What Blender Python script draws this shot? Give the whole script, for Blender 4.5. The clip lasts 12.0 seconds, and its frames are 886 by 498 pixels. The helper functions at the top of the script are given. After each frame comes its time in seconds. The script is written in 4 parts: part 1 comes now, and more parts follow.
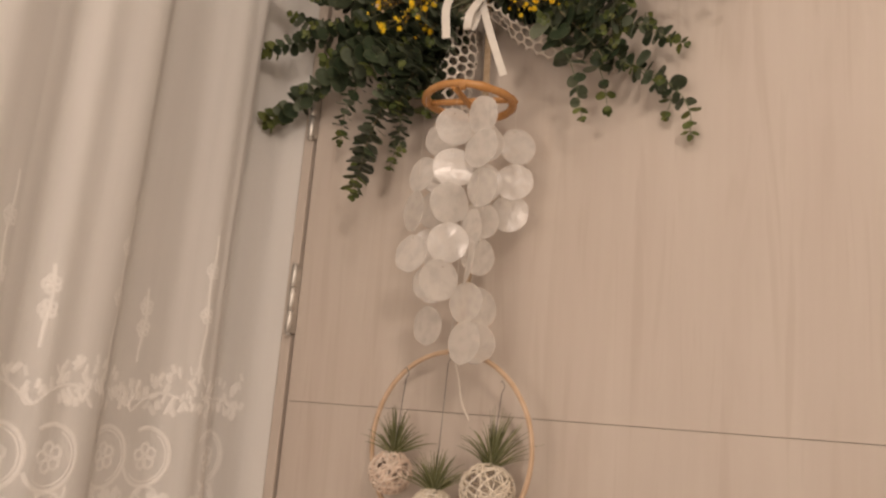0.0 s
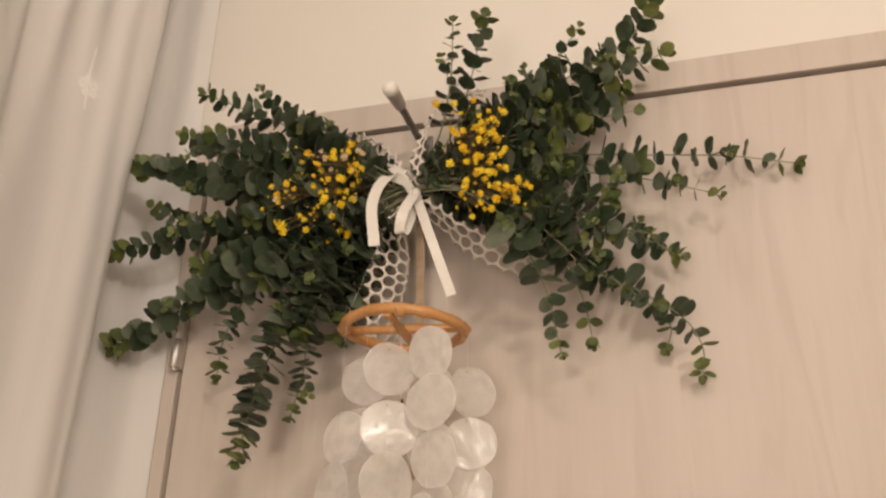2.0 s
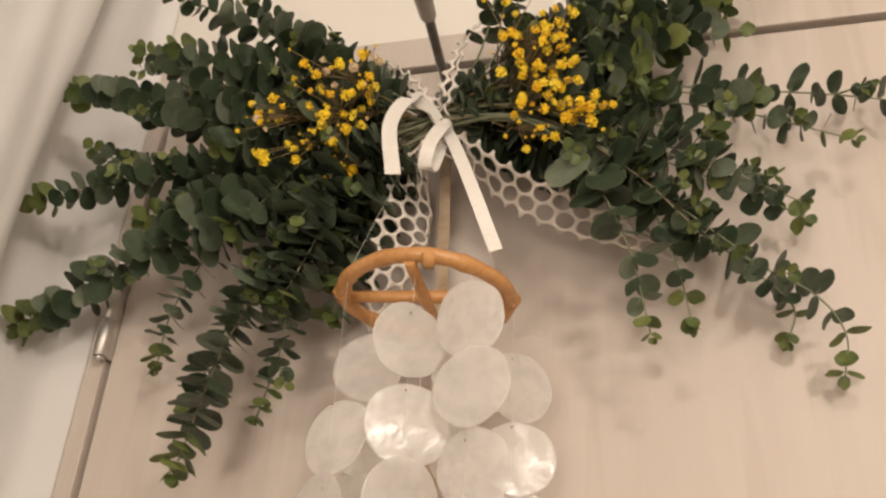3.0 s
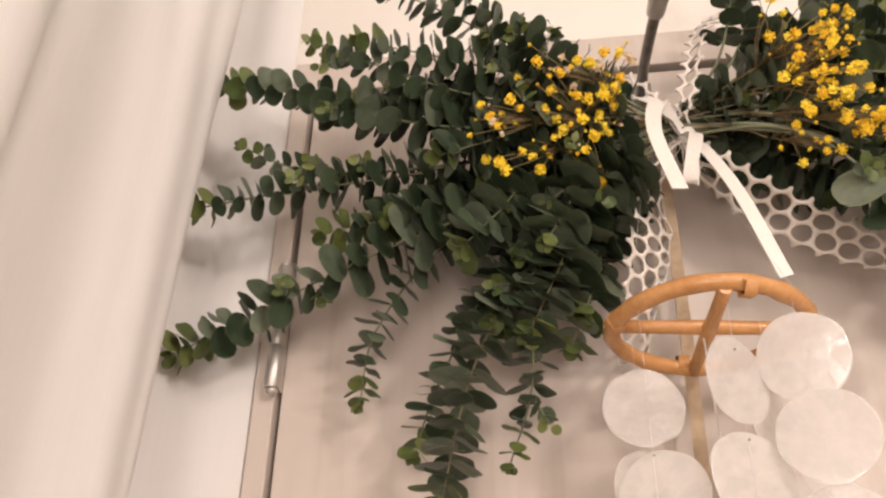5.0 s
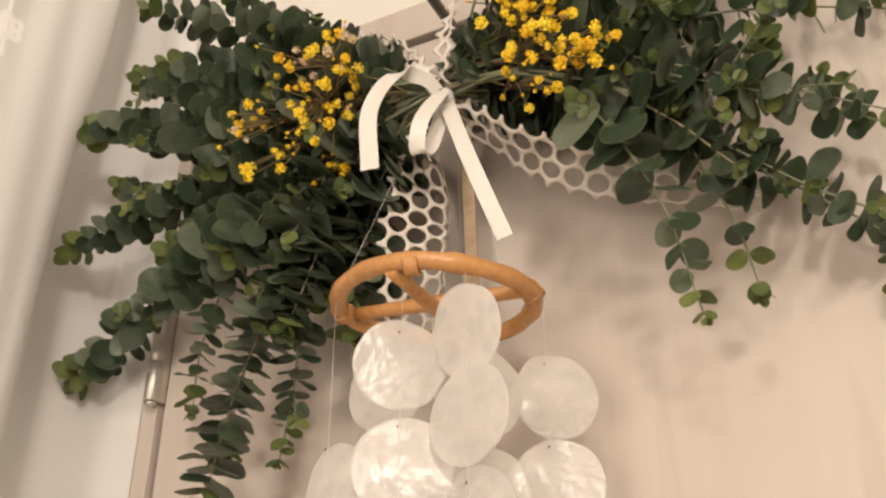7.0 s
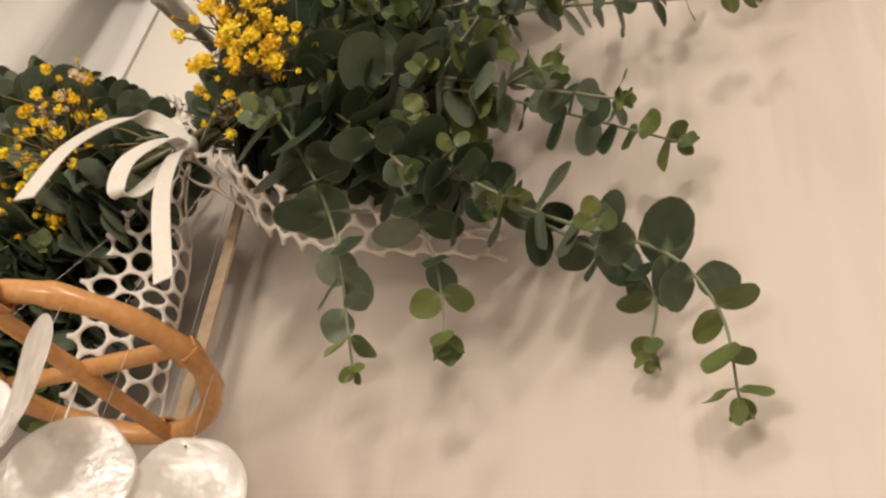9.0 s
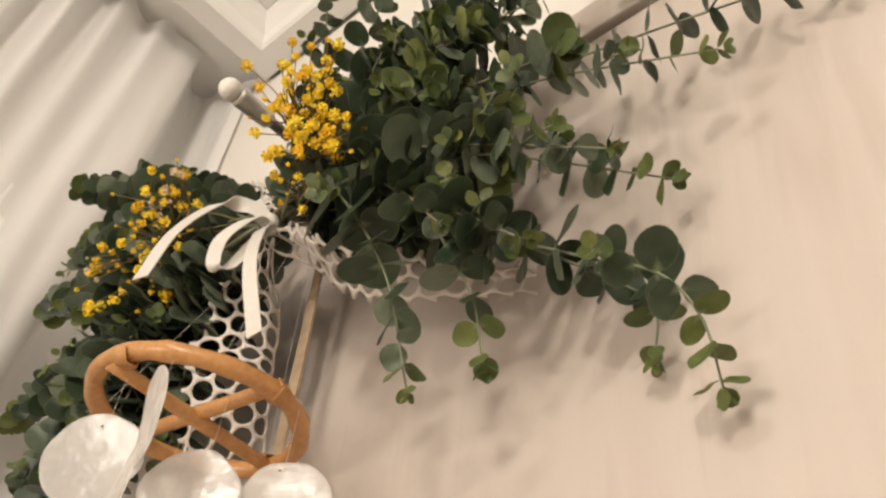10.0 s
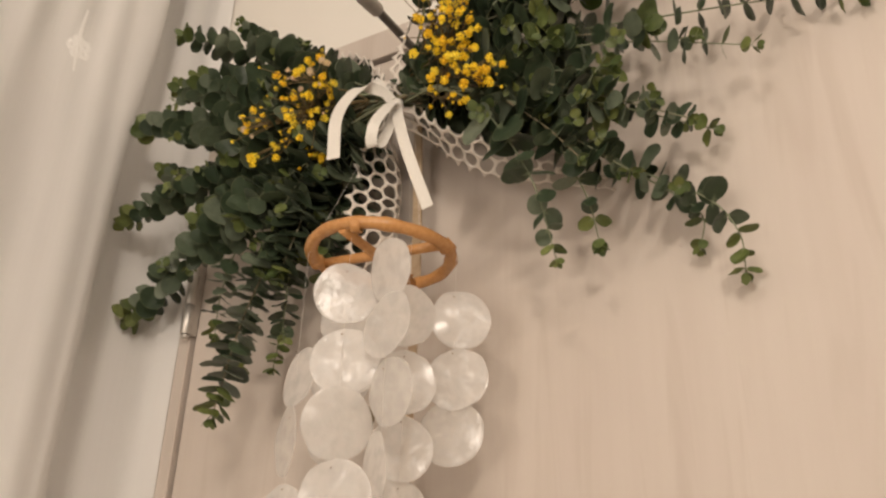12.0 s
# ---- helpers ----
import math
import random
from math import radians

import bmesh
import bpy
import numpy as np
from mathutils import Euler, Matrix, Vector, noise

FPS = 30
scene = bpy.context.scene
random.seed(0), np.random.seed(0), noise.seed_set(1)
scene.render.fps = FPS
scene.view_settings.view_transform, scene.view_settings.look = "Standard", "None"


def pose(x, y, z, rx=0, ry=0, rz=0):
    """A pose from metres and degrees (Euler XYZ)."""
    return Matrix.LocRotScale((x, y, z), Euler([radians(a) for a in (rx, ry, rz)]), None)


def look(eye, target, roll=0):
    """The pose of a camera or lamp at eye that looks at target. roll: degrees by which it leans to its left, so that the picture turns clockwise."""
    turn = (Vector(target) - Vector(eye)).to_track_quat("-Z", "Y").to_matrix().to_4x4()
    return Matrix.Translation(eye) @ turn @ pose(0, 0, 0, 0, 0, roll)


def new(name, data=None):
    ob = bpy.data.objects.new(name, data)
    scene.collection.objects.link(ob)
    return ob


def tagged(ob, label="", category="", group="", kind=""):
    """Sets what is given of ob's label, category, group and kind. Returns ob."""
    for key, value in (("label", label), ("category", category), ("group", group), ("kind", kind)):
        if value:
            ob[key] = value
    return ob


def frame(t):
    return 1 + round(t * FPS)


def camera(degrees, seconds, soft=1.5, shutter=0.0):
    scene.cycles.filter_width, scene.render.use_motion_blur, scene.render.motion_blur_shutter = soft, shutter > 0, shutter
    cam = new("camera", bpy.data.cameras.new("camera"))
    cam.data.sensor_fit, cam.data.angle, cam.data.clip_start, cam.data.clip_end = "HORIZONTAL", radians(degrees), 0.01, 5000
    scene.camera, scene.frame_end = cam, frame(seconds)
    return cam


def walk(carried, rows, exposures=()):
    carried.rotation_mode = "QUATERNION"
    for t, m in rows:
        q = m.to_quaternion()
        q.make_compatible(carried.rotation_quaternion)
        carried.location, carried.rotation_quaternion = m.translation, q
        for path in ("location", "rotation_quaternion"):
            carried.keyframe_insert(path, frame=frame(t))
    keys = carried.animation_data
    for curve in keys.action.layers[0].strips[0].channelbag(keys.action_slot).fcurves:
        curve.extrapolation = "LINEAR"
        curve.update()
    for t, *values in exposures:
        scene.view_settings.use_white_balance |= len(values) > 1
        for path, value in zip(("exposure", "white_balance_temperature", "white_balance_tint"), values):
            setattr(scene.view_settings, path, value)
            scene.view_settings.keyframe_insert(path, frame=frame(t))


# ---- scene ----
cam = camera(54.4, 12.0, soft=2.4)
PATH = [
    (0, (0.532, -1.057, 1.333), (-0.34, 0.699, 1.731), 4.7),
    (0.5, (0.544, -1.079, 1.33), (-0.333, 0.695, 1.618), 4.1),
    (1, (0.528, -1.05, 1.382), (-0.287, 0.738, 1.752), 2.2),
    (1.5, (0.45, -0.937, 1.459), (-0.267, 0.831, 2.061), 0.9),
    (2, (0.338, -0.839, 1.499), (-0.199, 0.923, 2.279), 1.3),
    (2.5, (0.274, -0.72, 1.506), (-0.186, 1.014, 2.39), 2.6),
    (2.7, (0.252, -0.646, 1.491), (-0.229, 1.059, 2.419), 3.1),
    (4.3, (0.018, -0.557, 1.531), (-0.007, 1.167, 2.545), 1.5),
    (4.5, (-0.006, -0.567, 1.53), (-0.107, 1.156, 2.54), 1.8),
    (5, (-0.013, -0.587, 1.532), (-0.288, 1.134, 2.513), 1.2),
    (5.5, (0.057, -0.588, 1.539), (-0.391, 1.087, 2.536), -1.1),
    (6, (0.143, -0.576, 1.542), (-0.477, 1.039, 2.546), -0.5),
    (6.5, (0.249, -0.549, 1.542), (-0.454, 1.088, 2.451), -0.3),
    (7, (0.296, -0.502, 1.56), (-0.548, 1.091, 2.426), -0.1),
    (7.5, (0.323, -0.382, 1.568), (-0.579, 1.129, 2.519), 1.5),
    (7.7, (0.328, -0.338, 1.579), (-0.551, 1.149, 2.587), 2.7),
    (9.3, (0.436, -0.27, 1.548), (-0.565, 0.841, 2.876), 8.1),
    (9.5, (0.45, -0.28, 1.539), (-0.586, 0.76, 2.897), 8.4),
    (10, (0.465, -0.287, 1.512), (-0.619, 0.717, 2.859), 8.3),
    (10.5, (0.493, -0.303, 1.492), (-0.629, 0.716, 2.796), 8.1),
    (11, (0.473, -0.387, 1.491), (-0.626, 0.752, 2.713), 6.4),
    (11.5, (0.442, -0.515, 1.472), (-0.519, 0.895, 2.517), 3.2),
    (12, (0.453, -0.614, 1.461), (-0.495, 0.938, 2.294), 1.8),
]
walk(cam, [(t, look(eye, target, roll)) for t, eye, target, roll in PATH],
     exposures=[(0, -0.92, 6500, 14), (0.5, -0.87, 6500, 14), (1.0, -0.87, 6500, 14), (1.5, -0.87, 6450, 13), (2.0, -0.66, 6400, 11), (2.7, -0.52, 6250, 8), (4.3, -0.05, 6000, 15), (5.5, -0.05, 5960, 13), (6.5, -0.10, 6030, 8), (7.5, -0.30, 6240, 8), (9.5, -0.20, 6000, 6), (10.5, -0.19, 5970, 5), (11.5, -0.25, 6000, 6), (12.0, -0.56, 6180, 8)])

# ---- world and lights ----
world = bpy.data.worlds.new("world")
scene.world = world
world.use_nodes = True
world.node_tree.nodes["Background"].inputs[0].default_value = (1.0, 0.85, 0.68, 1)
world.node_tree.nodes["Background"].inputs[1].default_value = 0.02


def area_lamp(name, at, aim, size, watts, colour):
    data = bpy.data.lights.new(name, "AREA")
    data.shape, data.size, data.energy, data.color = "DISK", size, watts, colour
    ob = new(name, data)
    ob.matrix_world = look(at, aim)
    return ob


WARM = (1.0, 0.825, 0.665)
area_lamp("ceiling_lamp_light", (0.46, -1.15, 2.37), (0.35, -0.3, 1.2), 0.11, 3.4, WARM)
area_lamp("ceiling_lamp_light", (1.35, -2.05, 2.22), (0.0, -0.2, 1.7), 0.30, 23, WARM)
# unseen broad fill, added low at the back to lift shade under the bunches
area_lamp("low_fill_light", (0.15, -2.60, 1.32), (0.05, 0.0, 1.85), 0.85, 25, WARM)


# ---- materials ----
def material(name, build):
    m = bpy.data.materials.new(name)
    m.use_nodes = True
    nt = m.node_tree
    build(nt, nt.nodes["Principled BSDF"], nt.nodes["Material Output"])
    return m


def node(nt, kind, **values):
    n = nt.nodes.new(kind)
    for key, v in values.items():
        n.inputs[key].default_value = v
    return n


def coords(nt, scale=(1, 1, 1), space="Object"):
    c = nt.nodes.new("ShaderNodeTexCoord")
    mp = node(nt, "ShaderNodeMapping", Scale=scale)
    nt.links.new(c.outputs[space], mp.inputs["Vector"])
    return mp.outputs["Vector"]


def place_coords(nt, scale=(1, 1, 1)):
    """World-size coordinates, for things whose origin is not the world's."""
    g = nt.nodes.new("ShaderNodeNewGeometry")
    mp = node(nt, "ShaderNodeMapping", Scale=scale)
    nt.links.new(g.outputs["Position"], mp.inputs["Vector"])
    return mp.outputs["Vector"]


def noise_tex(nt, vec, scale, detail=4.0, rough=0.55):
    n = node(nt, "ShaderNodeTexNoise", Scale=scale, Detail=detail, Roughness=rough)
    nt.links.new(vec, n.inputs["Vector"])
    return n.outputs["Fac"]


def ramp(nt, fac, stops):
    r = nt.nodes.new("ShaderNodeValToRGB")
    els = r.color_ramp.elements
    while len(els) < len(stops):
        els.new(0.5)
    for e, (p, c) in zip(els, stops):
        e.position, e.color = p, (*c, 1)
    nt.links.new(fac, r.inputs["Fac"])
    return r.outputs["Color"]


def mix(nt, fac, a, b, blend="MIX"):
    n = nt.nodes.new("ShaderNodeMix")
    n.data_type, n.blend_type = "RGBA", blend
    for sock, v in ((n.inputs[0], fac), (n.inputs[6], a), (n.inputs[7], b)):
        if isinstance(v, (int, float)):
            sock.default_value = v
        elif isinstance(v, tuple):
            sock.default_value = (*v, 1)
        else:
            nt.links.new(v, sock)
    return n.outputs[2]


def bump(nt, height, strength, distance):
    b = node(nt, "ShaderNodeBump", Strength=strength, Distance=distance)
    nt.links.new(height, b.inputs["Height"])
    return b.outputs["Normal"]


def paint_like(name, base, other, scale, rough=0.6, bump_scale=180, bump_d=0.0004, stretch=(1, 1, 1)):
    def build(nt, bsdf, out):
        v = place_coords(nt, stretch)
        nt.links.new(ramp(nt, noise_tex(nt, v, scale, 5), [(0.3, base), (0.7, other)]), bsdf.inputs["Base Color"])
        bsdf.inputs["Roughness"].default_value = rough
        nt.links.new(bump(nt, noise_tex(nt, v, bump_scale, 3), 0.35, bump_d), bsdf.inputs["Normal"])
    return material(name, build)


def build_laminate(nt, bsdf, out):
    fine = noise_tex(nt, place_coords(nt, (1, 1, 0.035)), 95, 6, 0.65)
    wide = noise_tex(nt, place_coords(nt, (1, 1, 0.10)), 13, 4, 0.6)
    blot = noise_tex(nt, place_coords(nt), 3.0, 3)
    a = ramp(nt, wide, [(0.30, (0.580, 0.514, 0.462)), (0.55, (0.608, 0.545, 0.492)), (0.75, (0.638, 0.576, 0.522))])
    b = ramp(nt, fine, [(0.32, (0.972, 0.966, 0.960)), (0.6, (1, 1, 1))])
    figure = node(nt, "ShaderNodeTexNoise", Scale=26.0, Detail=3.0, Roughness=0.5, Distortion=1.6)
    nt.links.new(place_coords(nt, (1, 1, 0.07)), figure.inputs["Vector"])
    a = mix(nt, 0.9, a, ramp(nt, figure.outputs["Fac"], [(0.36, (0.93, 0.918, 0.905)), (0.47, (1, 1, 1)), (0.60, (1, 1, 1)), (0.66, (0.955, 0.95, 0.94))]), "MULTIPLY")
    c = ramp(nt, blot, [(0.3, (0.97, 0.96, 0.95)), (0.7, (1, 1, 1))])
    nt.links.new(mix(nt, 1.0, mix(nt, 0.8, a, b, "MULTIPLY"), c, "MULTIPLY"), bsdf.inputs["Base Color"])
    bsdf.inputs["Roughness"].default_value = 0.5
    nt.links.new(bump(nt, fine, 0.25, 0.0005), bsdf.inputs["Normal"])


def build_metal(nt, bsdf, out):
    v = coords(nt)
    bsdf.inputs["Metallic"].default_value = 1.0
    nt.links.new(ramp(nt, noise_tex(nt, v, 60), [(0.3, (0.56, 0.54, 0.51)), (0.7, (0.70, 0.67, 0.63))]), bsdf.inputs["Base Color"])
    bsdf.inputs["Roughness"].default_value = 0.5


def build_iron(nt, bsdf, out):
    v = coords(nt)
    bsdf.inputs["Metallic"].default_value = 0.85
    nt.links.new(ramp(nt, noise_tex(nt, v, 90), [(0.3, (0.19, 0.18, 0.165)), (0.7, (0.32, 0.30, 0.28))]), bsdf.inputs["Base Color"])
    bsdf.inputs["Roughness"].default_value = 0.42


def build_ceramic(nt, bsdf, out):
    nt.links.new(ramp(nt, noise_tex(nt, coords(nt), 120), [(0.3, (0.74, 0.71, 0.66)), (0.7, (0.82, 0.80, 0.76))]), bsdf.inputs["Base Color"])
    bsdf.inputs["Roughness"].default_value = 0.3


def build_sheer(nt, bsdf, out):
    weave = noise_tex(nt, place_coords(nt, (1, 1, 0.02)), 420, 3)
    soft_v = noise_tex(nt, place_coords(nt, (1, 1, 0.15)), 22, 3)
    col = mix(nt, 0.5, ramp(nt, weave, [(0.3, (0.89, 0.88, 0.872)), (0.7, (0.925, 0.916, 0.91))]), ramp(nt, soft_v, [(0.3, (0.89, 0.88, 0.872)), (0.7, (0.925, 0.916, 0.91))]))
    nrm = bump(nt, weave, 0.2, 0.0004)
    d, t, s = nt.nodes.new("ShaderNodeBsdfDiffuse"), nt.nodes.new("ShaderNodeBsdfTranslucent"), nt.nodes.new("ShaderNodeBsdfTransparent")
    m1, m2 = node(nt, "ShaderNodeMixShader", Fac=0.24), node(nt, "ShaderNodeMixShader", Fac=0.05)
    for sh in (d, t):
        nt.links.new(col, sh.inputs["Color"])
        nt.links.new(nrm, sh.inputs["Normal"])
    nt.links.new(d.outputs[0], m1.inputs[1])
    nt.links.new(t.outputs[0], m1.inputs[2])
    nt.links.new(m1.outputs[0], m2.inputs[1])
    nt.links.new(s.outputs[0], m2.inputs[2])
    nt.links.new(m2.outputs[0], out.inputs["Surface"])


def build_shell(nt, bsdf, out):
    v = coords(nt)
    info = nt.nodes.new("ShaderNodeObjectInfo")
    shift = nt.nodes.new("ShaderNodeVectorMath")
    shift.operation = "SCALE"
    shift.inputs[0].default_value = (3.1, 1.7, 2.3)
    nt.links.new(info.outputs["Random"], shift.inputs["Scale"])
    add = nt.nodes.new("ShaderNodeVectorMath")
    nt.links.new(v, add.inputs[0])
    nt.links.new(shift.outputs[0], add.inputs[1])
    squash = node(nt, "ShaderNodeMapping", Scale=(1.0, 1.0, 0.75), Rotation=(0.0, 0.5, 0.0))
    nt.links.new(add.outputs[0], squash.inputs["Vector"])
    cloud = noise_tex(nt, squash.outputs[0], 80, 4, 0.55)
    flake = noise_tex(nt, add.outputs[0], 240, 3, 0.6)
    col = ramp(nt, cloud, [(0.28, (0.915, 0.895, 0.87)), (0.5, (0.925, 0.907, 0.885)), (0.75, (0.935, 0.92, 0.905))])
    nt.links.new(col, bsdf.inputs["Base Color"])
    bsdf.inputs["Roughness"].default_value = 0.45
    nrm = bump(nt, mix(nt, 0.35, cloud, flake), 1.0, 0.0013)
    nt.links.new(bump(nt, cloud, 0.25, 0.0003), bsdf.inputs["Normal"])
    t, s, g = nt.nodes.new("ShaderNodeBsdfTranslucent"), nt.nodes.new("ShaderNodeBsdfTransparent"), nt.nodes.new("ShaderNodeBsdfAnisotropic")
    nt.links.new(col, t.inputs["Color"])
    g.inputs["Color"].default_value = (0.74, 0.74, 0.75, 1)
    g.inputs["Roughness"].default_value = 0.24
    nt.links.new(nrm, g.inputs["Normal"])
    m1, m2, m3 = node(nt, "ShaderNodeMixShader", Fac=0.52), node(nt, "ShaderNodeMixShader", Fac=0.2), node(nt, "ShaderNodeMixShader", Fac=0.30)
    # nacre: patches that shine like pearl
    nt.links.new(ramp(nt, cloud, [(0.42, (0.03, 0.03, 0.03)), (0.64, (0.24, 0.24, 0.24))]), m2.inputs["Fac"])
    # some plates are clearer than others
    nt.links.new(ramp(nt, info.outputs["Random"], [(0.0, (0.28, 0.28, 0.28)), (0.55, (0.44, 0.44, 0.44)), (1.0, (0.62, 0.62, 0.62))]), m3.inputs["Fac"])
    nt.links.new(bsdf.outputs[0], m1.inputs[1])
    nt.links.new(t.outputs[0], m1.inputs[2])
    nt.links.new(m1.outputs[0], m2.inputs[1])
    nt.links.new(g.outputs[0], m2.inputs[2])
    nt.links.new(m2.outputs[0], m3.inputs[1])
    nt.links.new(s.outputs[0], m3.inputs[2])
    nt.links.new(m3.outputs[0], out.inputs["Surface"])


def build_rattan(nt, bsdf, out):
    v = coords(nt)
    grain = noise_tex(nt, coords(nt, (1, 1, 1)), 260, 4, 0.6)
    blot = noise_tex(nt, v, 38, 4)
    col = mix(nt, 0.55, ramp(nt, blot, [(0.3, (0.38, 0.165, 0.048)), (0.55, (0.56, 0.285, 0.10)), (0.75, (0.64, 0.37, 0.16))]),
              ramp(nt, grain, [(0.3, (0.46, 0.21, 0.068)), (0.7, (0.63, 0.35, 0.14))]))
    nt.links.new(col, bsdf.inputs["Base Color"])
    bsdf.inputs["Roughness"].default_value = 0.27
    nt.links.new(bump(nt, grain, 0.3, 0.0004), bsdf.inputs["Normal"])


def leaf_material(name, dark, mid, pale, rough):
    def build(nt, bsdf, out):
        info = nt.nodes.new("ShaderNodeObjectInfo")
        geo = nt.nodes.new("ShaderNodeNewGeometry")
        pick = nt.nodes.new("ShaderNodeMath")
        pick.operation = "ADD"
        nt.links.new(info.outputs["Random"], pick.inputs[0])
        nt.links.new(geo.outputs["Random Per Island"], pick.inputs[1])
        wrap = nt.nodes.new("ShaderNodeMath")
        wrap.operation = "FRACT"
        nt.links.new(pick.outputs[0], wrap.inputs[0])
        base = ramp(nt, wrap.outputs[0], [(0.0, dark), (0.55, mid), (1.0, pale)])
        v = place_coords(nt)
        waxy = ramp(nt, noise_tex(nt, v, 130, 5, 0.6), [(0.35, (0.80, 0.82, 0.80)), (0.7, (1.12, 1.1, 1.12))])
        col = mix(nt, 1.0, base, waxy, "MULTIPLY")
        tone = nt.nodes.new("ShaderNodeAttribute")
        tone.attribute_name = "tone"
        split = nt.nodes.new("ShaderNodeSeparateXYZ")
        nt.links.new(tone.outputs["Vector"], split.inputs[0])
        rim = ramp(nt, split.outputs["X"], [(0.86, (0, 0, 0)), (0.97, (0.45, 0.45, 0.45))])
        foot = ramp(nt, split.outputs["Y"], [(0.12, (0, 0, 0)), (0.9, (0.75, 0.75, 0.75))])
        col = mix(nt, rim, col, (0.20, 0.21, 0.12))
        col = mix(nt, foot, col, (0.26, 0.30, 0.18))
        nt.links.new(col, bsdf.inputs["Base Color"])
        bsdf.inputs["Roughness"].default_value = rough
        nt.links.new(bump(nt, noise_tex(nt, v, 260, 3), 0.3, 0.0006), bsdf.inputs["Normal"])
        t = nt.nodes.new("ShaderNodeBsdfTranslucent")
        nt.links.new(col, t.inputs["Color"])
        m1 = node(nt, "ShaderNodeMixShader", Fac=0.14)
        nt.links.new(bsdf.outputs[0], m1.inputs[1])
        nt.links.new(t.outputs[0], m1.inputs[2])
        nt.links.new(m1.outputs[0], out.inputs["Surface"])
    return material(name, build)


def varied(name, a, b, c, rough, scale=150):
    def build(nt, bsdf, out):
        info = nt.nodes.new("ShaderNodeObjectInfo")
        base = ramp(nt, info.outputs["Random"], [(0.0, a), (0.6, b), (1.0, c)])
        n = ramp(nt, noise_tex(nt, place_coords(nt), scale, 4), [(0.3, (0.78, 0.76, 0.72)), (0.7, (1.08, 1.08, 1.08))])
        nt.links.new(mix(nt, 1.0, base, n, "MULTIPLY"), bsdf.inputs["Base Color"])
        bsdf.inputs["Roughness"].default_value = rough
    return material(name, build)


def build_satin(nt, bsdf, out):
    v = place_coords(nt)
    nt.links.new(ramp(nt, noise_tex(nt, v, 700, 2), [(0.3, (0.71, 0.68, 0.63)), (0.7, (0.79, 0.76, 0.71))]), bsdf.inputs["Base Color"])
    bsdf.inputs["Roughness"].default_value = 0.36
    bsdf.inputs["Sheen Weight"].default_value = 0.3


MAT_WALL = paint_like("wall_paint", (0.77, 0.735, 0.68), (0.80, 0.77, 0.715), 4, 0.75, 240, 0.0004)
MAT_CEIL = paint_like("ceiling_paint", (0.80, 0.785, 0.755), (0.83, 0.815, 0.79), 5, 0.7, 200, 0.0003)
MAT_TRIM = paint_like("cornice_paint", (0.80, 0.79, 0.765), (0.84, 0.83, 0.81), 8, 0.45, 160, 0.0002)
MAT_FLOOR = paint_like("floor_boards", (0.30, 0.22, 0.15), (0.42, 0.32, 0.23), 9, 0.5, 120, 0.0004, (0.15, 1, 1))
MAT_LAM = material("pale_laminate", build_laminate)
MAT_DARK = paint_like("dark_gap", (0.09, 0.065, 0.05), (0.14, 0.10, 0.075), 30, 0.8)
MAT_METAL = material("brushed_steel", build_metal)
MAT_IRON = material("grey_iron", build_iron)
MAT_CERAMIC = material("white_ceramic", build_ceramic)
MAT_SHEER = material("sheer_voile", build_sheer)
MAT_THREAD = paint_like("embroidery_thread", (0.91, 0.90, 0.89), (0.95, 0.94, 0.93), 300, 0.8)
MAT_SHELL = material("capiz_shell", build_shell)
MAT_RATTAN = material("rattan_cane", build_rattan)
MAT_LEAF = leaf_material("eucalyptus_leaf", (0.028, 0.045, 0.023), (0.066, 0.094, 0.053), (0.180, 0.212, 0.150), 0.40)
MAT_YOUNG = leaf_material("young_leaf", (0.07, 0.105, 0.03), (0.13, 0.165, 0.045), (0.20, 0.23, 0.065), 0.5)
MAT_STEM = varied("green_stem", (0.16, 0.18, 0.10), (0.25, 0.28, 0.18), (0.24, 0.19, 0.12), 0.6)
MAT_YELLOW = varied("yellow_blossom", (0.92, 0.58, 0.012), (0.96, 0.70, 0.02), (0.97, 0.78, 0.06), 0.8, 500)
MAT_BLUSH = varied("pale_blossom", (0.72, 0.52, 0.36), (0.76, 0.62, 0.46), (0.78, 0.62, 0.35), 0.75, 500)
MAT_TWIG = varied("dry_twig", (0.12, 0.085, 0.035), (0.18, 0.13, 0.05), (0.22, 0.16, 0.07), 0.7)
MAT_SATIN = material("cream_satin", build_satin)
MAT_LACE = paint_like("lace_cotton", (0.69, 0.635, 0.57), (0.80, 0.75, 0.69), 60, 0.8, 500, 0.0004)
MAT_CORD = paint_like("flat_cord", (0.42, 0.31, 0.20), (0.55, 0.43, 0.30), 120, 0.8, 500, 0.0004)
MAT_NYLON = paint_like("nylon_thread", (0.72, 0.69, 0.65), (0.80, 0.77, 0.73), 200, 0.35)
MAT_HOOP = paint_like("pale_wood", (0.56, 0.39, 0.25), (0.70, 0.53, 0.38), 45, 0.5, 200, 0.0003)
MAT_VINE = varied("bleached_vine", (0.80, 0.72, 0.60), (0.87, 0.80, 0.70), (0.90, 0.85, 0.77), 0.65)
MAT_PINK = varied("blush_vine", (0.76, 0.60, 0.50), (0.85, 0.73, 0.64), (0.88, 0.78, 0.70), 0.65)
MAT_AIR = varied("air_plant_leaf", (0.13, 0.145, 0.06), (0.22, 0.235, 0.11), (0.36, 0.37, 0.22), 0.6)


# ---- mesh helpers ----
def smooth(bm):
    for f in bm.faces:
        f.smooth = True
    return bm


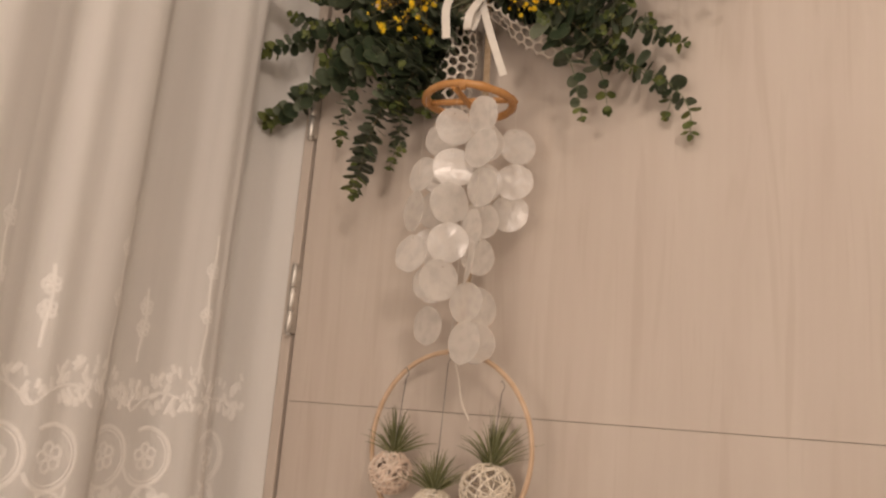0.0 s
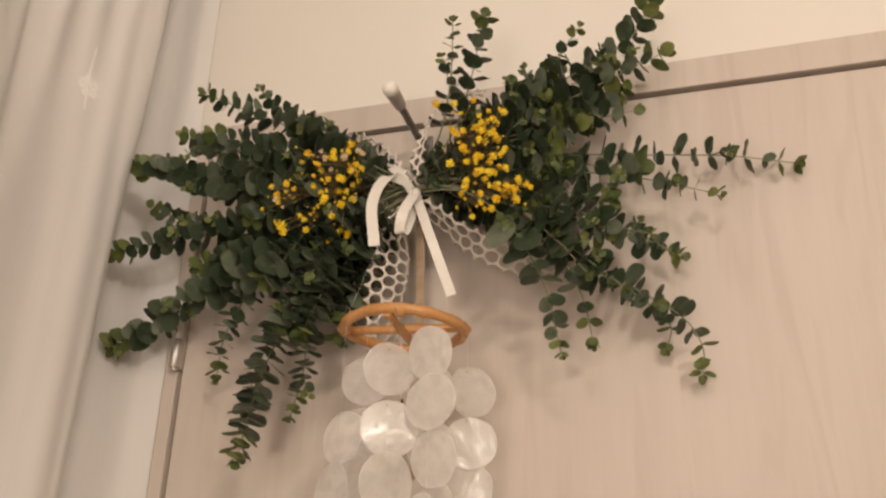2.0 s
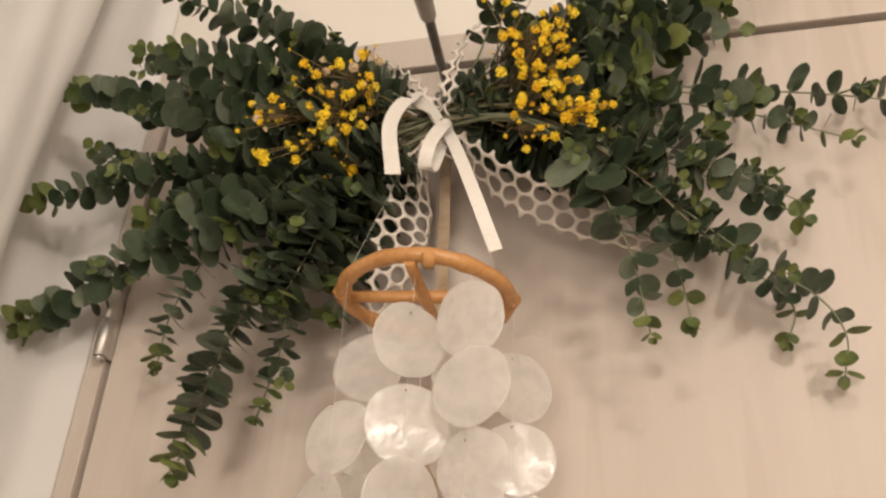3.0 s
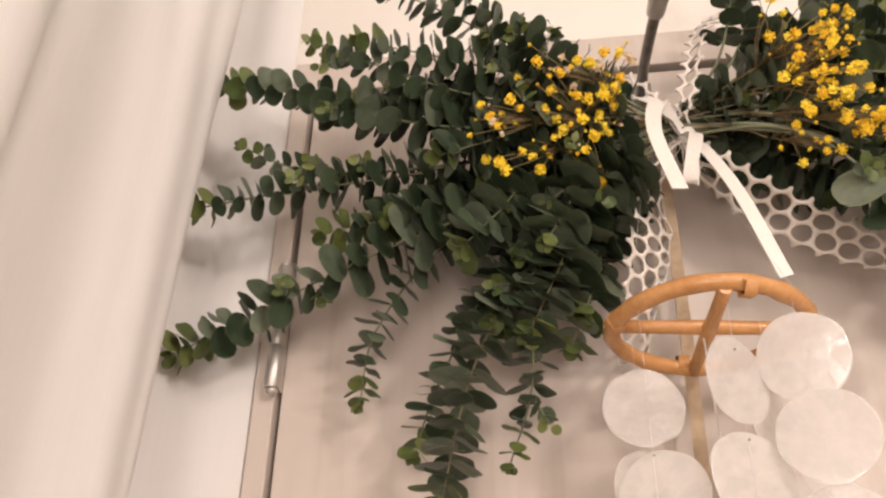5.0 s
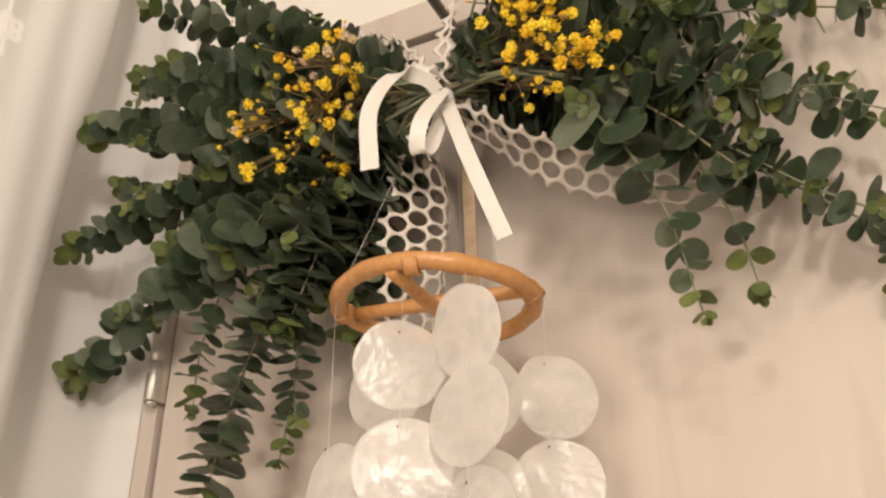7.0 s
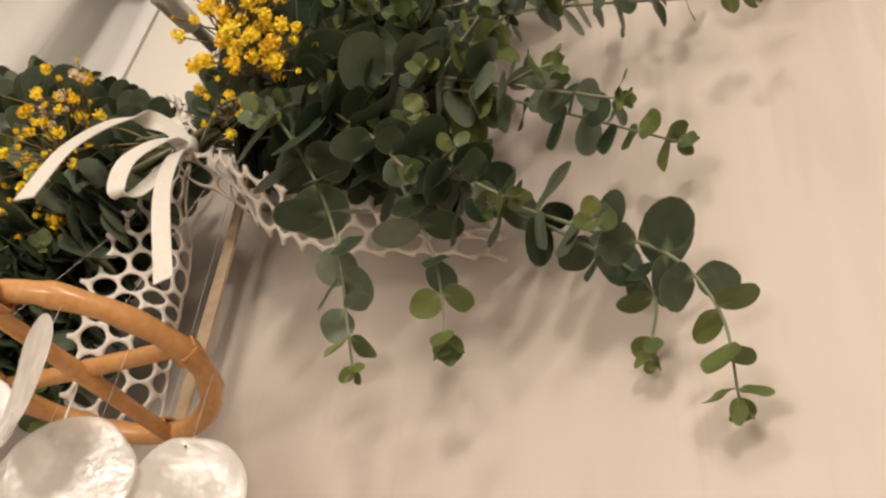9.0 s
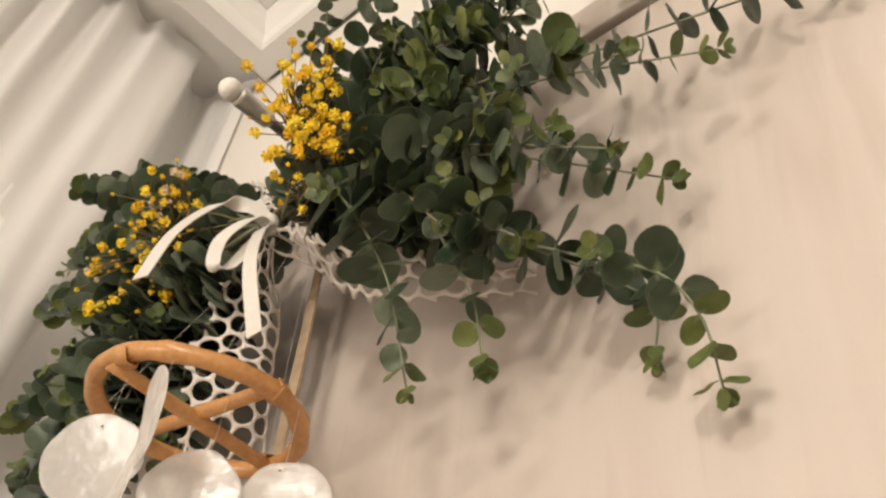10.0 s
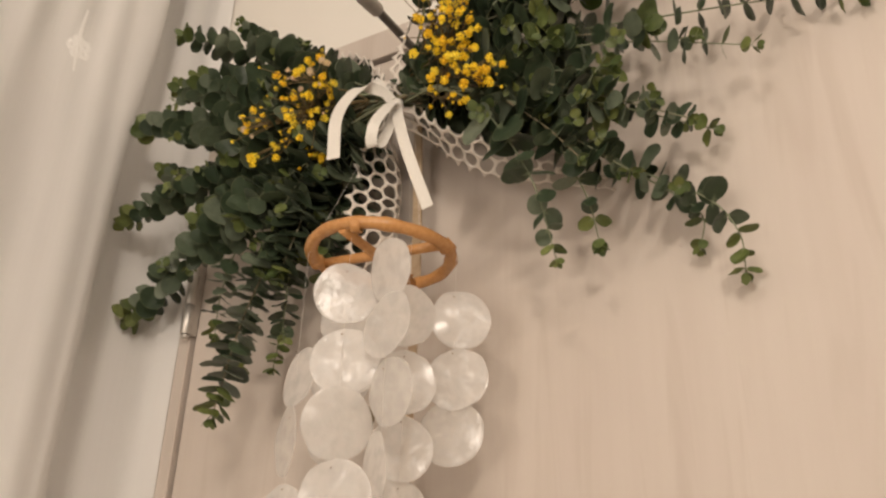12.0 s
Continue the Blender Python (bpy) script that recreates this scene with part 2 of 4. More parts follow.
def mesh_of(name, bm, mat):
    me = bpy.data.meshes.new(name)
    bm.to_mesh(me)
    bm.free()
    me.materials.append(mat)
    return me


def part(name, bm, mat, parent, label=""):
    ob = new(name, mesh_of(name, bm, mat))
    ob.parent = parent
    return tagged(ob, label)


def thing(name, label, category, at=(0, 0, 0), group="", kind=""):
    ob = new(name)
    ob.empty_display_size = 0.02
    ob.location = at
    return tagged(ob, label, category, group, kind)


def box(lo, hi, bevel=0.0, bm=None):
    b = bmesh.new()
    bmesh.ops.create_cube(b, size=1.0)
    for v in b.verts:
        v.co = Vector([lo[i] if v.co[i] < 0 else hi[i] for i in range(3)])
    if bevel:
        bmesh.ops.bevel(b, geom=b.edges[:], offset=bevel, segments=2, profile=0.5, affect="EDGES")
    return b


def join(*bms):
    out = bmesh.new()
    for b in bms:
        me = bpy.data.meshes.new("tmp")
        b.to_mesh(me)
        b.free()
        out.from_mesh(me)
        bpy.data.meshes.remove(me)
    return out


def spline(points, steps):
    """A Catmull-Rom line through the points."""
    p = [Vector(q) for q in points]
    p = [p[0] * 2 - p[1]] + p + [p[-1] * 2 - p[-2]]
    out = []
    for i in range(1, len(p) - 2):
        for k in range(steps):
            t = k / steps
            a, b, c, d = p[i - 1], p[i], p[i + 1], p[i + 2]
            out.append(0.5 * (2 * b + (c - a) * t + (2 * a - 5 * b + 4 * c - d) * t * t + (3 * b - a - 3 * c + d) * t ** 3))
    out.append(p[-2].copy())
    return out


def tube(line, radii, sides=6, closed=False, bm=None):
    """A tube along a line; radii is one number or one per point."""
    b = bm or bmesh.new()
    n = len(line)
    if not isinstance(radii, (list, tuple)):
        radii = [radii] * n
    t0 = (line[1] - line[0]).normalized()
    side = t0.orthogonal().normalized()
    rings = []
    for i, q in enumerate(line):
        if closed:
            t = (line[(i + 1) % n] - line[i - 1]).normalized()
        else:
            t = (line[min(i + 1, n - 1)] - line[max(i - 1, 0)]).normalized()
        side = (side - t * side.dot(t)).normalized()
        up = t.cross(side)
        rings.append([b.verts.new(q + (side * math.cos(a) + up * math.sin(a)) * radii[i]) for a in (2 * math.pi * k / sides for k in range(sides))])
    for i in range(n if closed else n - 1):
        r, s = rings[i], rings[(i + 1) % n]
        off = 0
        if closed and i == n - 1:
            off = min(range(sides), key=lambda o: sum((r[k].co - s[(k + o) % sides].co).length for k in range(sides)))
        for k in range(sides):
            f = b.faces.new((r[k], r[(k + 1) % sides], s[(k + 1 + off) % sides], s[(k + off) % sides]))
            f.smooth = True
    if not closed:
        b.faces.new(rings[0][::-1])
        b.faces.new(rings[-1])
    return b


def ball(centre, radius, subdiv=2):
    b = bmesh.new()
    bmesh.ops.create_icosphere(b, subdivisions=subdiv, radius=radius)
    bmesh.ops.translate(b, verts=b.verts, vec=centre)
    return smooth(b)


def strip(line, widths, across, thick, bm=None):
    """A flat band along a line; across gives its width's direction at each point."""
    b = bm or bmesh.new()
    n = len(line)
    rows = []
    for i, q in enumerate(line):
        t = (line[min(i + 1, n - 1)] - line[max(i - 1, 0)]).normalized()
        w = across[i] - t * across[i].dot(t)
        w.normalize()
        nn = t.cross(w) * thick
        h = w * (widths[i] / 2)
        rows.append([b.verts.new(q + h + nn), b.verts.new(q + nn * 1.1), b.verts.new(q - h + nn), b.verts.new(q - h - nn), b.verts.new(q - nn * 0.9), b.verts.new(q + h - nn)])
    for i in range(n - 1):
        for k in range(6):
            f = b.faces.new((rows[i][k], rows[i][(k + 1) % 6], rows[i + 1][(k + 1) % 6], rows[i + 1][k]))
            f.smooth = True
            if k in (2, 5):
                for e in f.edges:
                    e.smooth = False
    b.faces.new(rows[0][::-1])
    b.faces.new(rows[-1])
    return b


def lerp(a, b, t):
    return a + (b - a) * t


# ---- the room's shell ----
DOOR_L, DOOR_R, DOOR_T, SEAM = -0.228, 0.672, 2.030, 1.349
CEIL = 2.425
X0, X1, Y0 = -0.43, 1.75, -3.3


def setting(name, bm, mat, label, category):
    return tagged(new(name, mesh_of(name, bm, mat)), label, category, "", "structure")


setting("floor", box((X0 - 0.1, Y0 - 0.1, -0.1), (X1 + 0.1, 0.12, 0)), MAT_FLOOR, "brown wooden floor of the small room", "floor")
setting("wall_north", join(
    box((X0, 0.0, 0), (DOOR_L - 0.018, 0.12, CEIL)),
    box((DOOR_L - 0.018, 0.0, DOOR_T + 0.038), (DOOR_R + 0.018, 0.12, CEIL)),
    box((DOOR_R + 0.018, 0.0, 0), (X1, 0.12, CEIL))), MAT_WALL, "cream painted wall round the pale door", "wall")
setting("wall_west", box((X0 - 0.1, Y0, 0), (X0, 0.12, CEIL)), MAT_WALL, "cream painted wall behind the sheer curtain", "wall")
setting("wall_east", box((X1, Y0, 0), (X1 + 0.1, 0.12, CEIL)), MAT_WALL, "plain cream painted wall", "wall")
setting("wall_south", box((X0 - 0.1, Y0 - 0.1, 0), (X1 + 0.1, Y0, CEIL)), MAT_WALL, "plain cream painted wall", "wall")
setting("ceiling", box((X0 - 0.1, Y0 - 0.1, CEIL), (X1 + 0.1, 0.12, CEIL + 0.1)), MAT_CEIL, "white painted ceiling", "ceiling")


def cornice():
    """A stepped moulding: a flat band, a bright bevel and a raised inner step, mitred round the ceiling's edge."""
    left, right, front, back = -0.215, X1 - 0.01, -0.004, Y0 + 0.01
    profile = [(0, 0.0), (0, -0.038), (0.004, -0.042), (0.034, -0.042), (0.038, -0.038), (0.041, -0.024), (0.052, -0.010), (0.056, -0.006), (0.056, 0.0)]
    b = bmesh.new()
    loops = []
    for inset, drop in profile:
        z = CEIL + drop - 0.001
        loops.append([b.verts.new((left + inset, front - inset, z)), b.verts.new((right - inset, front - inset, z)),
                      b.verts.new((right - inset, back + inset, z)), b.verts.new((left + inset, back + inset, z))])
    for p, q in zip(loops, loops[1:]):
        for k in range(4):
            b.faces.new((p[k], p[(k + 1) % 4], q[(k + 1) % 4], q[k]))
    return b


setting("trim", cornice(), MAT_TRIM, "white stepped cornice moulding along the ceiling edge", "cornice")

# door with its frame
door = tagged(new("door_1"), "pale beige laminate door with two steel hinges, closed", "door", "", "structure")
part("lower_panel", box((DOOR_L + 0.0025, -0.001, 0.008), (DOOR_R - 0.0025, 0.036, SEAM - 0.0003), 0.0004), MAT_LAM, door)
part("upper_panel", box((DOOR_L + 0.0025, -0.001, SEAM + 0.0003), (DOOR_R - 0.0025, 0.036, DOOR_T - 0.0025), 0.0005), MAT_LAM, door)
part("rebate", box((DOOR_L - 0.004, 0.010, 0.004), (DOOR_R + 0.004, 0.030, DOOR_T + 0.004)), MAT_DARK, door, "dark gap round the door leaf")
jamb = tagged(new("door_frame"), "narrow pale laminate frame round the door", "door frame", "", "structure")
part("side_jamb", box((DOOR_L - 0.0175, -0.006, 0), (DOOR_L - 0.0015, 0.05, DOOR_T + 0.0015), 0.001), MAT_LAM, jamb)
part("side_jamb", box((DOOR_R + 0.0015, -0.006, 0), (DOOR_R + 0.0175, 0.05, DOOR_T + 0.0015), 0.001), MAT_LAM, jamb)
part("head_jamb", box((DOOR_L - 0.0175, -0.006, DOOR_T + 0.0025), (DOOR_R + 0.0175, 0.05, DOOR_T + 0.0375), 0.001), MAT_LAM, jamb)


def hinge(z):
    ob = thing("hinge", "brushed steel barrel hinge on the door edge", "hinge", (DOOR_L - 0.0015, -0.006, z), "door hinges")
    for k in range(3):
        z0, z1 = -0.050 + k * 0.0335, -0.050 + k * 0.0335 + 0.0332
        part("knuckle", tube([Vector((0, -0.007, q)) for q in (z0, z0 + 0.0003, z1 - 0.0003, z1)], [0.0057, 0.0060, 0.0060, 0.0057], 16), MAT_METAL, ob)
    for s in (-1, 1):
        part("pin_cap", tube([Vector((0, -0.007, s * q)) for q in (0.0502, 0.053, 0.0545)], [0.005, 0.0045, 0.0025], 14), MAT_METAL, ob)
    part("leaf_plate", box((0.0015, -0.006, -0.05), (0.0045, 0.004, 0.05), 0.0005), MAT_METAL, ob)
    part("leaf_plate", box((-0.0075, -0.0028, -0.05), (-0.002, 0.0005, 0.05), 0.0005), MAT_METAL, ob)
    return ob


hinge(1.800)
hinge(1.497)

# ---- sheer curtain ----
CURTAIN = [(-0.247, -0.005), (-0.275, -0.009), (-0.300, -0.018), (-0.318, -0.044), (-0.302, -0.080), (-0.270, -0.104), (-0.262, -0.128),
           (-0.292, -0.170), (-0.332, -0.215), (-0.335, -0.255), (-0.294, -0.293), (-0.276, -0.325), (-0.302, -0.37), (-0.335, -0.41), (-0.328, -0.445), (-0.285, -0.475)]
rng = random.Random(5)
yy = -0.475
while yy > -2.4:
    for dx in (0.015, 0.052, 0.042, 0.0):
        yy -= rng.uniform(0.035, 0.06)
        CURTAIN.append((-0.285 - dx + rng.uniform(-0.012, 0.012), yy))
CURTAIN = CURTAIN[:7] + [(-0.268 + (x + 0.268) * 0.38, y) for x, y in CURTAIN[7:]]
CLINE = spline([(x, y, 0) for x, y in CURTAIN], 10)
CLEN = [0.0]
for a, b in zip(CLINE, CLINE[1:]):
    CLEN.append(CLEN[-1] + (b - a).length)


def curtain_at(s, z):
    """The curtain's surface at s metres along its cloth and z up, with its outward side."""
    i = int(np.clip(np.searchsorted(CLEN, s) - 1, 0, len(CLINE) - 2))
    f = (s - CLEN[i]) / max(CLEN[i + 1] - CLEN[i], 1e-6)
    p, t = CLINE[i].lerp(CLINE[i + 1], f), (CLINE[i + 1] - CLINE[i]).normalized()
    q = Vector((p.x, p.y, z))
    nrm = Vector((-t.y, t.x, 0))
    h = max(0.0, min(1.0, (z - 1.9) / 0.5))
    q += nrm * (0.006 * math.sin(7 * s + 2.1 * z) * (1 - h) + 0.017 * h * math.sin(46 * s + 0.8) + 0.007 * h * math.sin(113 * s)) * min(1, s / 0.1)
    q.x = lerp(q.x, -0.292, 0.5 * h * max(0.0, min(1.0, (s - 0.08) / 0.1)))
    q += nrm * 0.011 * h * math.sin(128 * s + 3 * z) * min(1, s / 0.1)
    q += nrm * (0.0030 * math.sin(88 * s + 1.5 * noise.noise(Vector((s * 3, z * 0.8, 4.1)))) + 0.0035 * noise.noise(Vector((s * 34, z * 0.7, 7.7)))) * min(1, s / 0.15)
    q += nrm * 0.012 * noise.noise(Vector((s * 4, z * 1.3, 0.3))) * min(1, s / 0.15)
    return q, nrm


def curtain():
    ob = thing("curtain", "white sheer embroidered curtain hanging in soft folds", "curtain", (0, 0, 0))
    b = bmesh.new()
    zs = [0.02 + (CEIL - 0.03) * k / 44 for k in range(45)]
    grid = [[b.verts.new(curtain_at(s, z)[0]) for z in zs] for s in CLEN]
    for c, d in zip(grid, grid[1:]):
        for k in range(44):
            f = b.faces.new((c[k], d[k], d[k + 1], c[k + 1]))
            f.smooth = True
    part("cloth", b, MAT_SHEER, ob)

    def stitch(pts, r):
        """A flat line of satin stitch through (s, z) points, a little proud of the cloth."""
        b = bmesh.new()
        rows, h = [], r * 1.5
        for i, (s, z) in enumerate(pts):
            (s0, z0), (s1, z1) = pts[max(i - 1, 0)], pts[min(i + 1, len(pts) - 1)]
            ln = max(math.hypot(s1 - s0, z1 - z0), 1e-6)
            ds, dz = -(z1 - z0) / ln * h, (s1 - s0) / ln * h
            row = []
            for side, lift in ((-1, 0.0002), (0, 0.0009), (1, 0.0002)):
                q, n = curtain_at(s + side * ds, z + side * dz)
                row.append(b.verts.new(q + n * lift))
            rows.append(row)
        for p, q in zip(rows, rows[1:]):
            for k in (0, 1):
                b.faces.new((p[k], p[k + 1], q[k + 1], q[k])).smooth = True
        return b

    def ring_of(s, z, r, a0=0.0, a1=2 * math.pi, n=16):
        return [(s + r * math.cos(lerp(a0, a1, k / n)), z + r * 1.15 * math.sin(lerp(a0, a1, k / n))) for k in range(n + 1)]

    rg = random.Random(11)
    stitches = []
    s = 0.135
    while s < 1.45:
        bits = []
        # twin scrolls with a flower in each, under a leafy garland and two tall sprigs
        for side in (-1, 1):
            c = s + side * 0.031
            w = 0.3 * rg.random()
            bits.append(stitch(ring_of(c, 1.262, 0.032, side * 0.5 + w, side * 0.5 + w + side * math.pi * 1.55, 22), 0.0017))
            bits.append(stitch(ring_of(c, 1.262, 0.027, side * 0.9 + w, side * 0.9 + w + side * math.pi * 1.1, 18), 0.0009))
            bits.append(stitch(ring_of(c + side * 0.006, 1.203, 0.019, 0, -side * math.pi * 1.3), 0.0014))
            for k in range(5):
                a = k * 1.2566 + w
                bits.append(stitch(ring_of(c + 0.009 * math.cos(a), 1.262 + 0.010 * math.sin(a), 0.0062, n=7), 0.0014))
            bits.append(stitch([(s + side * u * 0.066, 1.318 + 0.014 * math.sin(u * 3.1) + 0.02 * u) for u in [q / 10 for q in range(11)]], 0.0013))
            for k in range(36):
                u, v = rg.uniform(0.0, 0.082), rg.uniform(0, 1)
                z = 1.315 + 0.055 * v * (0.4 + 8 * u) + 0.01 * v
                d = rg.uniform(-0.006, 0.006)
                bits.append(stitch([(s + side * u, z), (s + side * u + d, z + 0.005), (s + side * u + 1.6 * d, z + 0.011)], rg.uniform(0.0013, 0.0027)))
            for k in range(52):
                u, v = rg.uniform(-0.040, 0.040), rg.uniform(1.06, 1.22)
                bits.append(stitch([(c + u, v), (c + u + rg.uniform(-0.005, 0.005), v + 0.006), (c + u + rg.uniform(-0.009, 0.009), v + 0.012)], rg.uniform(0.0014, 0.0030)))
        stitches.append(join(*bits))
        for u, z0, z1 in ((0.0, 1.38, 1.475), (0.075, 1.36, 1.565)):
            bits = [stitch([(s + u + 0.002 * math.sin(z * 60), z) for z in [lerp(z0, z1, q / 12) for q in range(13)]], 0.0016)]
            for q in (0.45, 0.75):
                z = lerp(z0, z1, q)
                for a in range(5):
                    bits.append(stitch(ring_of(s + u + 0.006 * math.cos(a * 1.2566), z + 0.006 * math.sin(a * 1.2566), 0.0042, n=6), 0.0015))
            stitches.append(join(*bits))
        s += 0.165
    # scattered sprigs further up
    for s, z in ((0.245, 2.03), (0.46, 1.98), (0.71, 2.04), (0.93, 1.90), (1.15, 2.02), (1.4, 1.95)):
        bits = [stitch([(s + 0.002 * math.sin(q * 50), q) for q in [lerp(z - 0.03, z + 0.05, k / 8) for k in range(9)]], 0.0014)]
        for a in range(5):
            bits.append(stitch(ring_of(s + 0.008 * math.cos(a * 1.2566), z + 0.008 * math.sin(a * 1.2566), 0.0042, n=6), 0.0019))
        stitches.append(join(*bits))
    tagged(part("embroidery", join(*stitches), MAT_THREAD, ob, "raised white medallion and sprig embroidery"), "", "", "", "stuff")
    return ob


curtain()

# ---- peg on the door ----
KNOT = Vector((0.066, -0.082, 1.912))


def peg():
    ob = thing("coat_hook", "grey iron coat hook with a white ceramic ball", "hook", (0.059, 0.0, 2.0))
    rod = spline([(0.0, -0.003, 0.0), (0.0, -0.04, -0.001), (0.003, -0.085, -0.004), (0.006, -0.122, -0.008)], 5)
    part("rod", tube(rod, [0.0046] * 4 + [0.0042] * (len(rod) - 4), 12), MAT_IRON, ob)
    a, b = Vector((0.0045, -0.104, -0.006)), Vector((0.0068, -0.137, -0.0095))
    part("socket", tube([a, a.lerp(b, 0.08), a.lerp(b, 0.9), b], [0.0044, 0.0068, 0.0078, 0.0072], 14), MAT_METAL, ob, "steel socket of the ball")
    part("knob", ball((0.0072, -0.143, -0.010), 0.0085, 3), MAT_CERAMIC, ob, "white ceramic ball")
    part("back_plate", box((-0.009, -0.0055, -0.075), (0.009, -0.0015, 0.014), 0.0015), MAT_IRON, ob)
    arm = spline([(0.0, -0.004, -0.055), (0.0, -0.03, -0.066), (0.001, -0.042, -0.052), (0.001, -0.044, -0.036)], 5)
    part("lower_hook", tube(arm, 0.004, 10), MAT_IRON, ob)
    return ob


peg()

# ---- capiz wind chime ----
RING_C, RING_R = Vector((0.0715, -0.0865, 1.7506)), 0.0577


def shell_mesh(seed):
    """A thin round shell plate, a little cupped and uneven, with its hole near the rim."""
    rg = random.Random(seed)
    b = bmesh.new()
    n = 40
    steps = [(0.25, 0.00030), (0.5, 0.00030), (0.75, 0.00030), (0.93, 0.00034), (0.985, 0.00040), (1.0, 0.00026)]
    waves = [(rg.uniform(0, 6.3), rg.uniform(0.001, 0.011)) for _ in range(7)]
    cup, fold = rg.uniform(-0.0016, 0.0016), rg.uniform(-0.001, 0.001)
    faces = []
    for side in (1, -1):
        mid = b.verts.new((0, side * 0.00035, 0))
        prev = None
        for k, (f, thick) in enumerate(steps):
            loop = []
            for i in range(n):
                a = 2 * math.pi * i / n
                r = 0.0248 * f * (1 + f * sum(w * math.sin((j + 2) * a + p) for j, (p, w) in enumerate(waves)))
                y = cup * f * f * 2 + fold * f * f * math.cos(2 * a) + 0.0003 * f ** 3 * math.sin(5 * a)
                loop.append(b.verts.new((r * math.cos(a), y + side * thick, r * math.sin(a))))
            for i in range(n):
                j = (i + 1) % n
                faces.append(b.faces.new((mid, loop[j], loop[i]) if prev is None else (prev[i], prev[j], loop[j], loop[i])))
            prev = loop
        if side == 1:
            rim = prev
        else:
            for i in range(n):
                j = (i + 1) % n
                faces.append(b.faces.new((rim[i], rim[j], prev[j], prev[i])))
                for e in faces[-1].edges:
                    e.smooth = False
    bmesh.ops.recalc_face_normals(b, faces=b.faces[:])
    return mesh_of("shell", smooth(b), MAT_SHELL)


SHELLS = [shell_mesh(s) for s in range(8)]


def wind_chime():
    ob = thing("wind_chime", "wind chime of round white capiz shells under a rattan ring", "wind chime", RING_C)
    line = [Vector((RING_R * math.cos(a), RING_R * math.sin(a), 0.0020 * math.cos(a + 1.83) + 0.0010 * math.sin(3 * a))) for a in (2 * math.pi * k / 48 for k in range(48))]
    part("ring", tube(line, [0.0052 + 0.0003 * math.sin(k * 1.7) + (0.0007 if k % 12 == 5 else 0) for k in range(48)], 12, True), MAT_RATTAN, ob, "glossy brown rattan ring")
    for ang, r in ((6, 0.0042), (93, 0.0040)):
        a = radians(ang)
        d = Vector((math.cos(a), math.sin(a), 0))
        z = Vector((0, 0, 0.001 if ang < 50 else -0.003))
        lean = Vector((0, 0, 0.0020 * math.cos(a + 1.83) / RING_R))
        part("spoke", tube([d * q + z + lean * q for q in (-0.058, -0.03, -0.004, 0.004, 0.03, 0.058)], [r, r, r * 1.12, r * 1.12, r, r], 10), MAT_RATTAN, ob)
    for ang in (100, 195, 285, 10):
        a = radians(ang)
        c = Vector((RING_R * math.cos(a), RING_R * math.sin(a), 0))
        u, t = c.normalized(), Vector((-math.sin(a), math.cos(a), 0))
        pts = [c + t * (0.0035 * (k / 30 - 0.5) * 2) + (u * math.cos(k * 1.26) + Vector((0, 0, 1)) * math.sin(k * 1.26)) * 0.0064 for k in range(31)]
        part("binding", tube(pts, 0.0009, 5), MAT_RATTAN, ob)
    rg = random.Random(21)

    def strand(x, y, rows):
        """A thread hung from the ring at (x, y) with shells at rows of (height, turn, tilt)."""
        t = new("strand")
        t.parent = ob
        t.location = Vector((x, y, 0)) - Vector((RING_C.x, RING_C.y, 0))
        t.empty_display_size = 0.01
        zlow = min(r[0] for r in rows) - RING_C.z
        part("thread", tube([Vector((0, 0.0015, q)) for q in (0.004, zlow * 0.5, zlow)], 0.00012, 4), MAT_NYLON, t)
        for z, turn, tilt in rows:
            s = new("shell", rg.choice(SHELLS))
            part("thread_knot", ball((0, -0.0009, z - RING_C.z + 0.0205), 0.0007, 1), MAT_TWIG, t)
            s.parent = t
            s.matrix_basis = pose(rg.uniform(-0.005, 0.005), rg.uniform(-0.005, 0.005), z - RING_C.z + 0.002 + rg.uniform(-0.003, 0.003), tilt + rg.uniform(-5, 5), rg.uniform(-14, 14), turn + rg.uniform(-12, 12)) @ pose(0, 0, 0, 0, rg.uniform(0, 360), 0)
            f = rg.uniform(0.97, 1.05)
            s.scale = (f, f, f)
        return t

    strand(0.112, -0.131, [(1.712, -16, 6), (1.664, -20, -4), (1.616, -14, 3), (1.568, -30, 2), (1.520, -50, -3), (1.473, -24, 3), (1.427, -12, 0)])
    strand(0.076, -0.135, [(1.696, 40, 4), (1.646, 34, -4), (1.597, 38, 3), (1.549, 30, 0), (1.499, 58, 2)])
    strand(0.128, -0.062, [(1.692, 36, 5), (1.645, 16, -4), (1.600, 8, 3)])
    strand(0.028, -0.128, [(1.641, -32, -7), (1.590, -28, 5), (1.538, -12, -3)])
    strand(0.027, -0.071, [(1.704, 10, 4), (1.655, 24, -3), (1.606, 2, 0), (1.556, 18, 3), (1.506, 14, 0), (1.456, -12, 2)])
    strand(0.102, -0.090, [(1.690, 34, 3), (1.638, 38, -3), (1.588, 30, 0), (1.540, 52, 2), (1.478, 66, -2), (1.433, 30, 0)])
    part("core_cord", tube(spline([(-0.003, 0, 0), (0.0, 0.003, -0.12), (0.001, 0.002, -0.25), (-0.004, 0.006, -0.33)], 6), 0.0006, 6), MAT_NYLON, ob, "thin clear cord")
    for q in (-0.07, -0.13, -0.19, -0.24):
        part("twig_bead", tube([Vector((0.004, -0.01, q)), Vector((0.001, 0.0, q - 0.006)), Vector((-0.006, 0.004, q - 0.014))], [0.0013, 0.0022, 0.0012], 6), MAT_TWIG, ob)
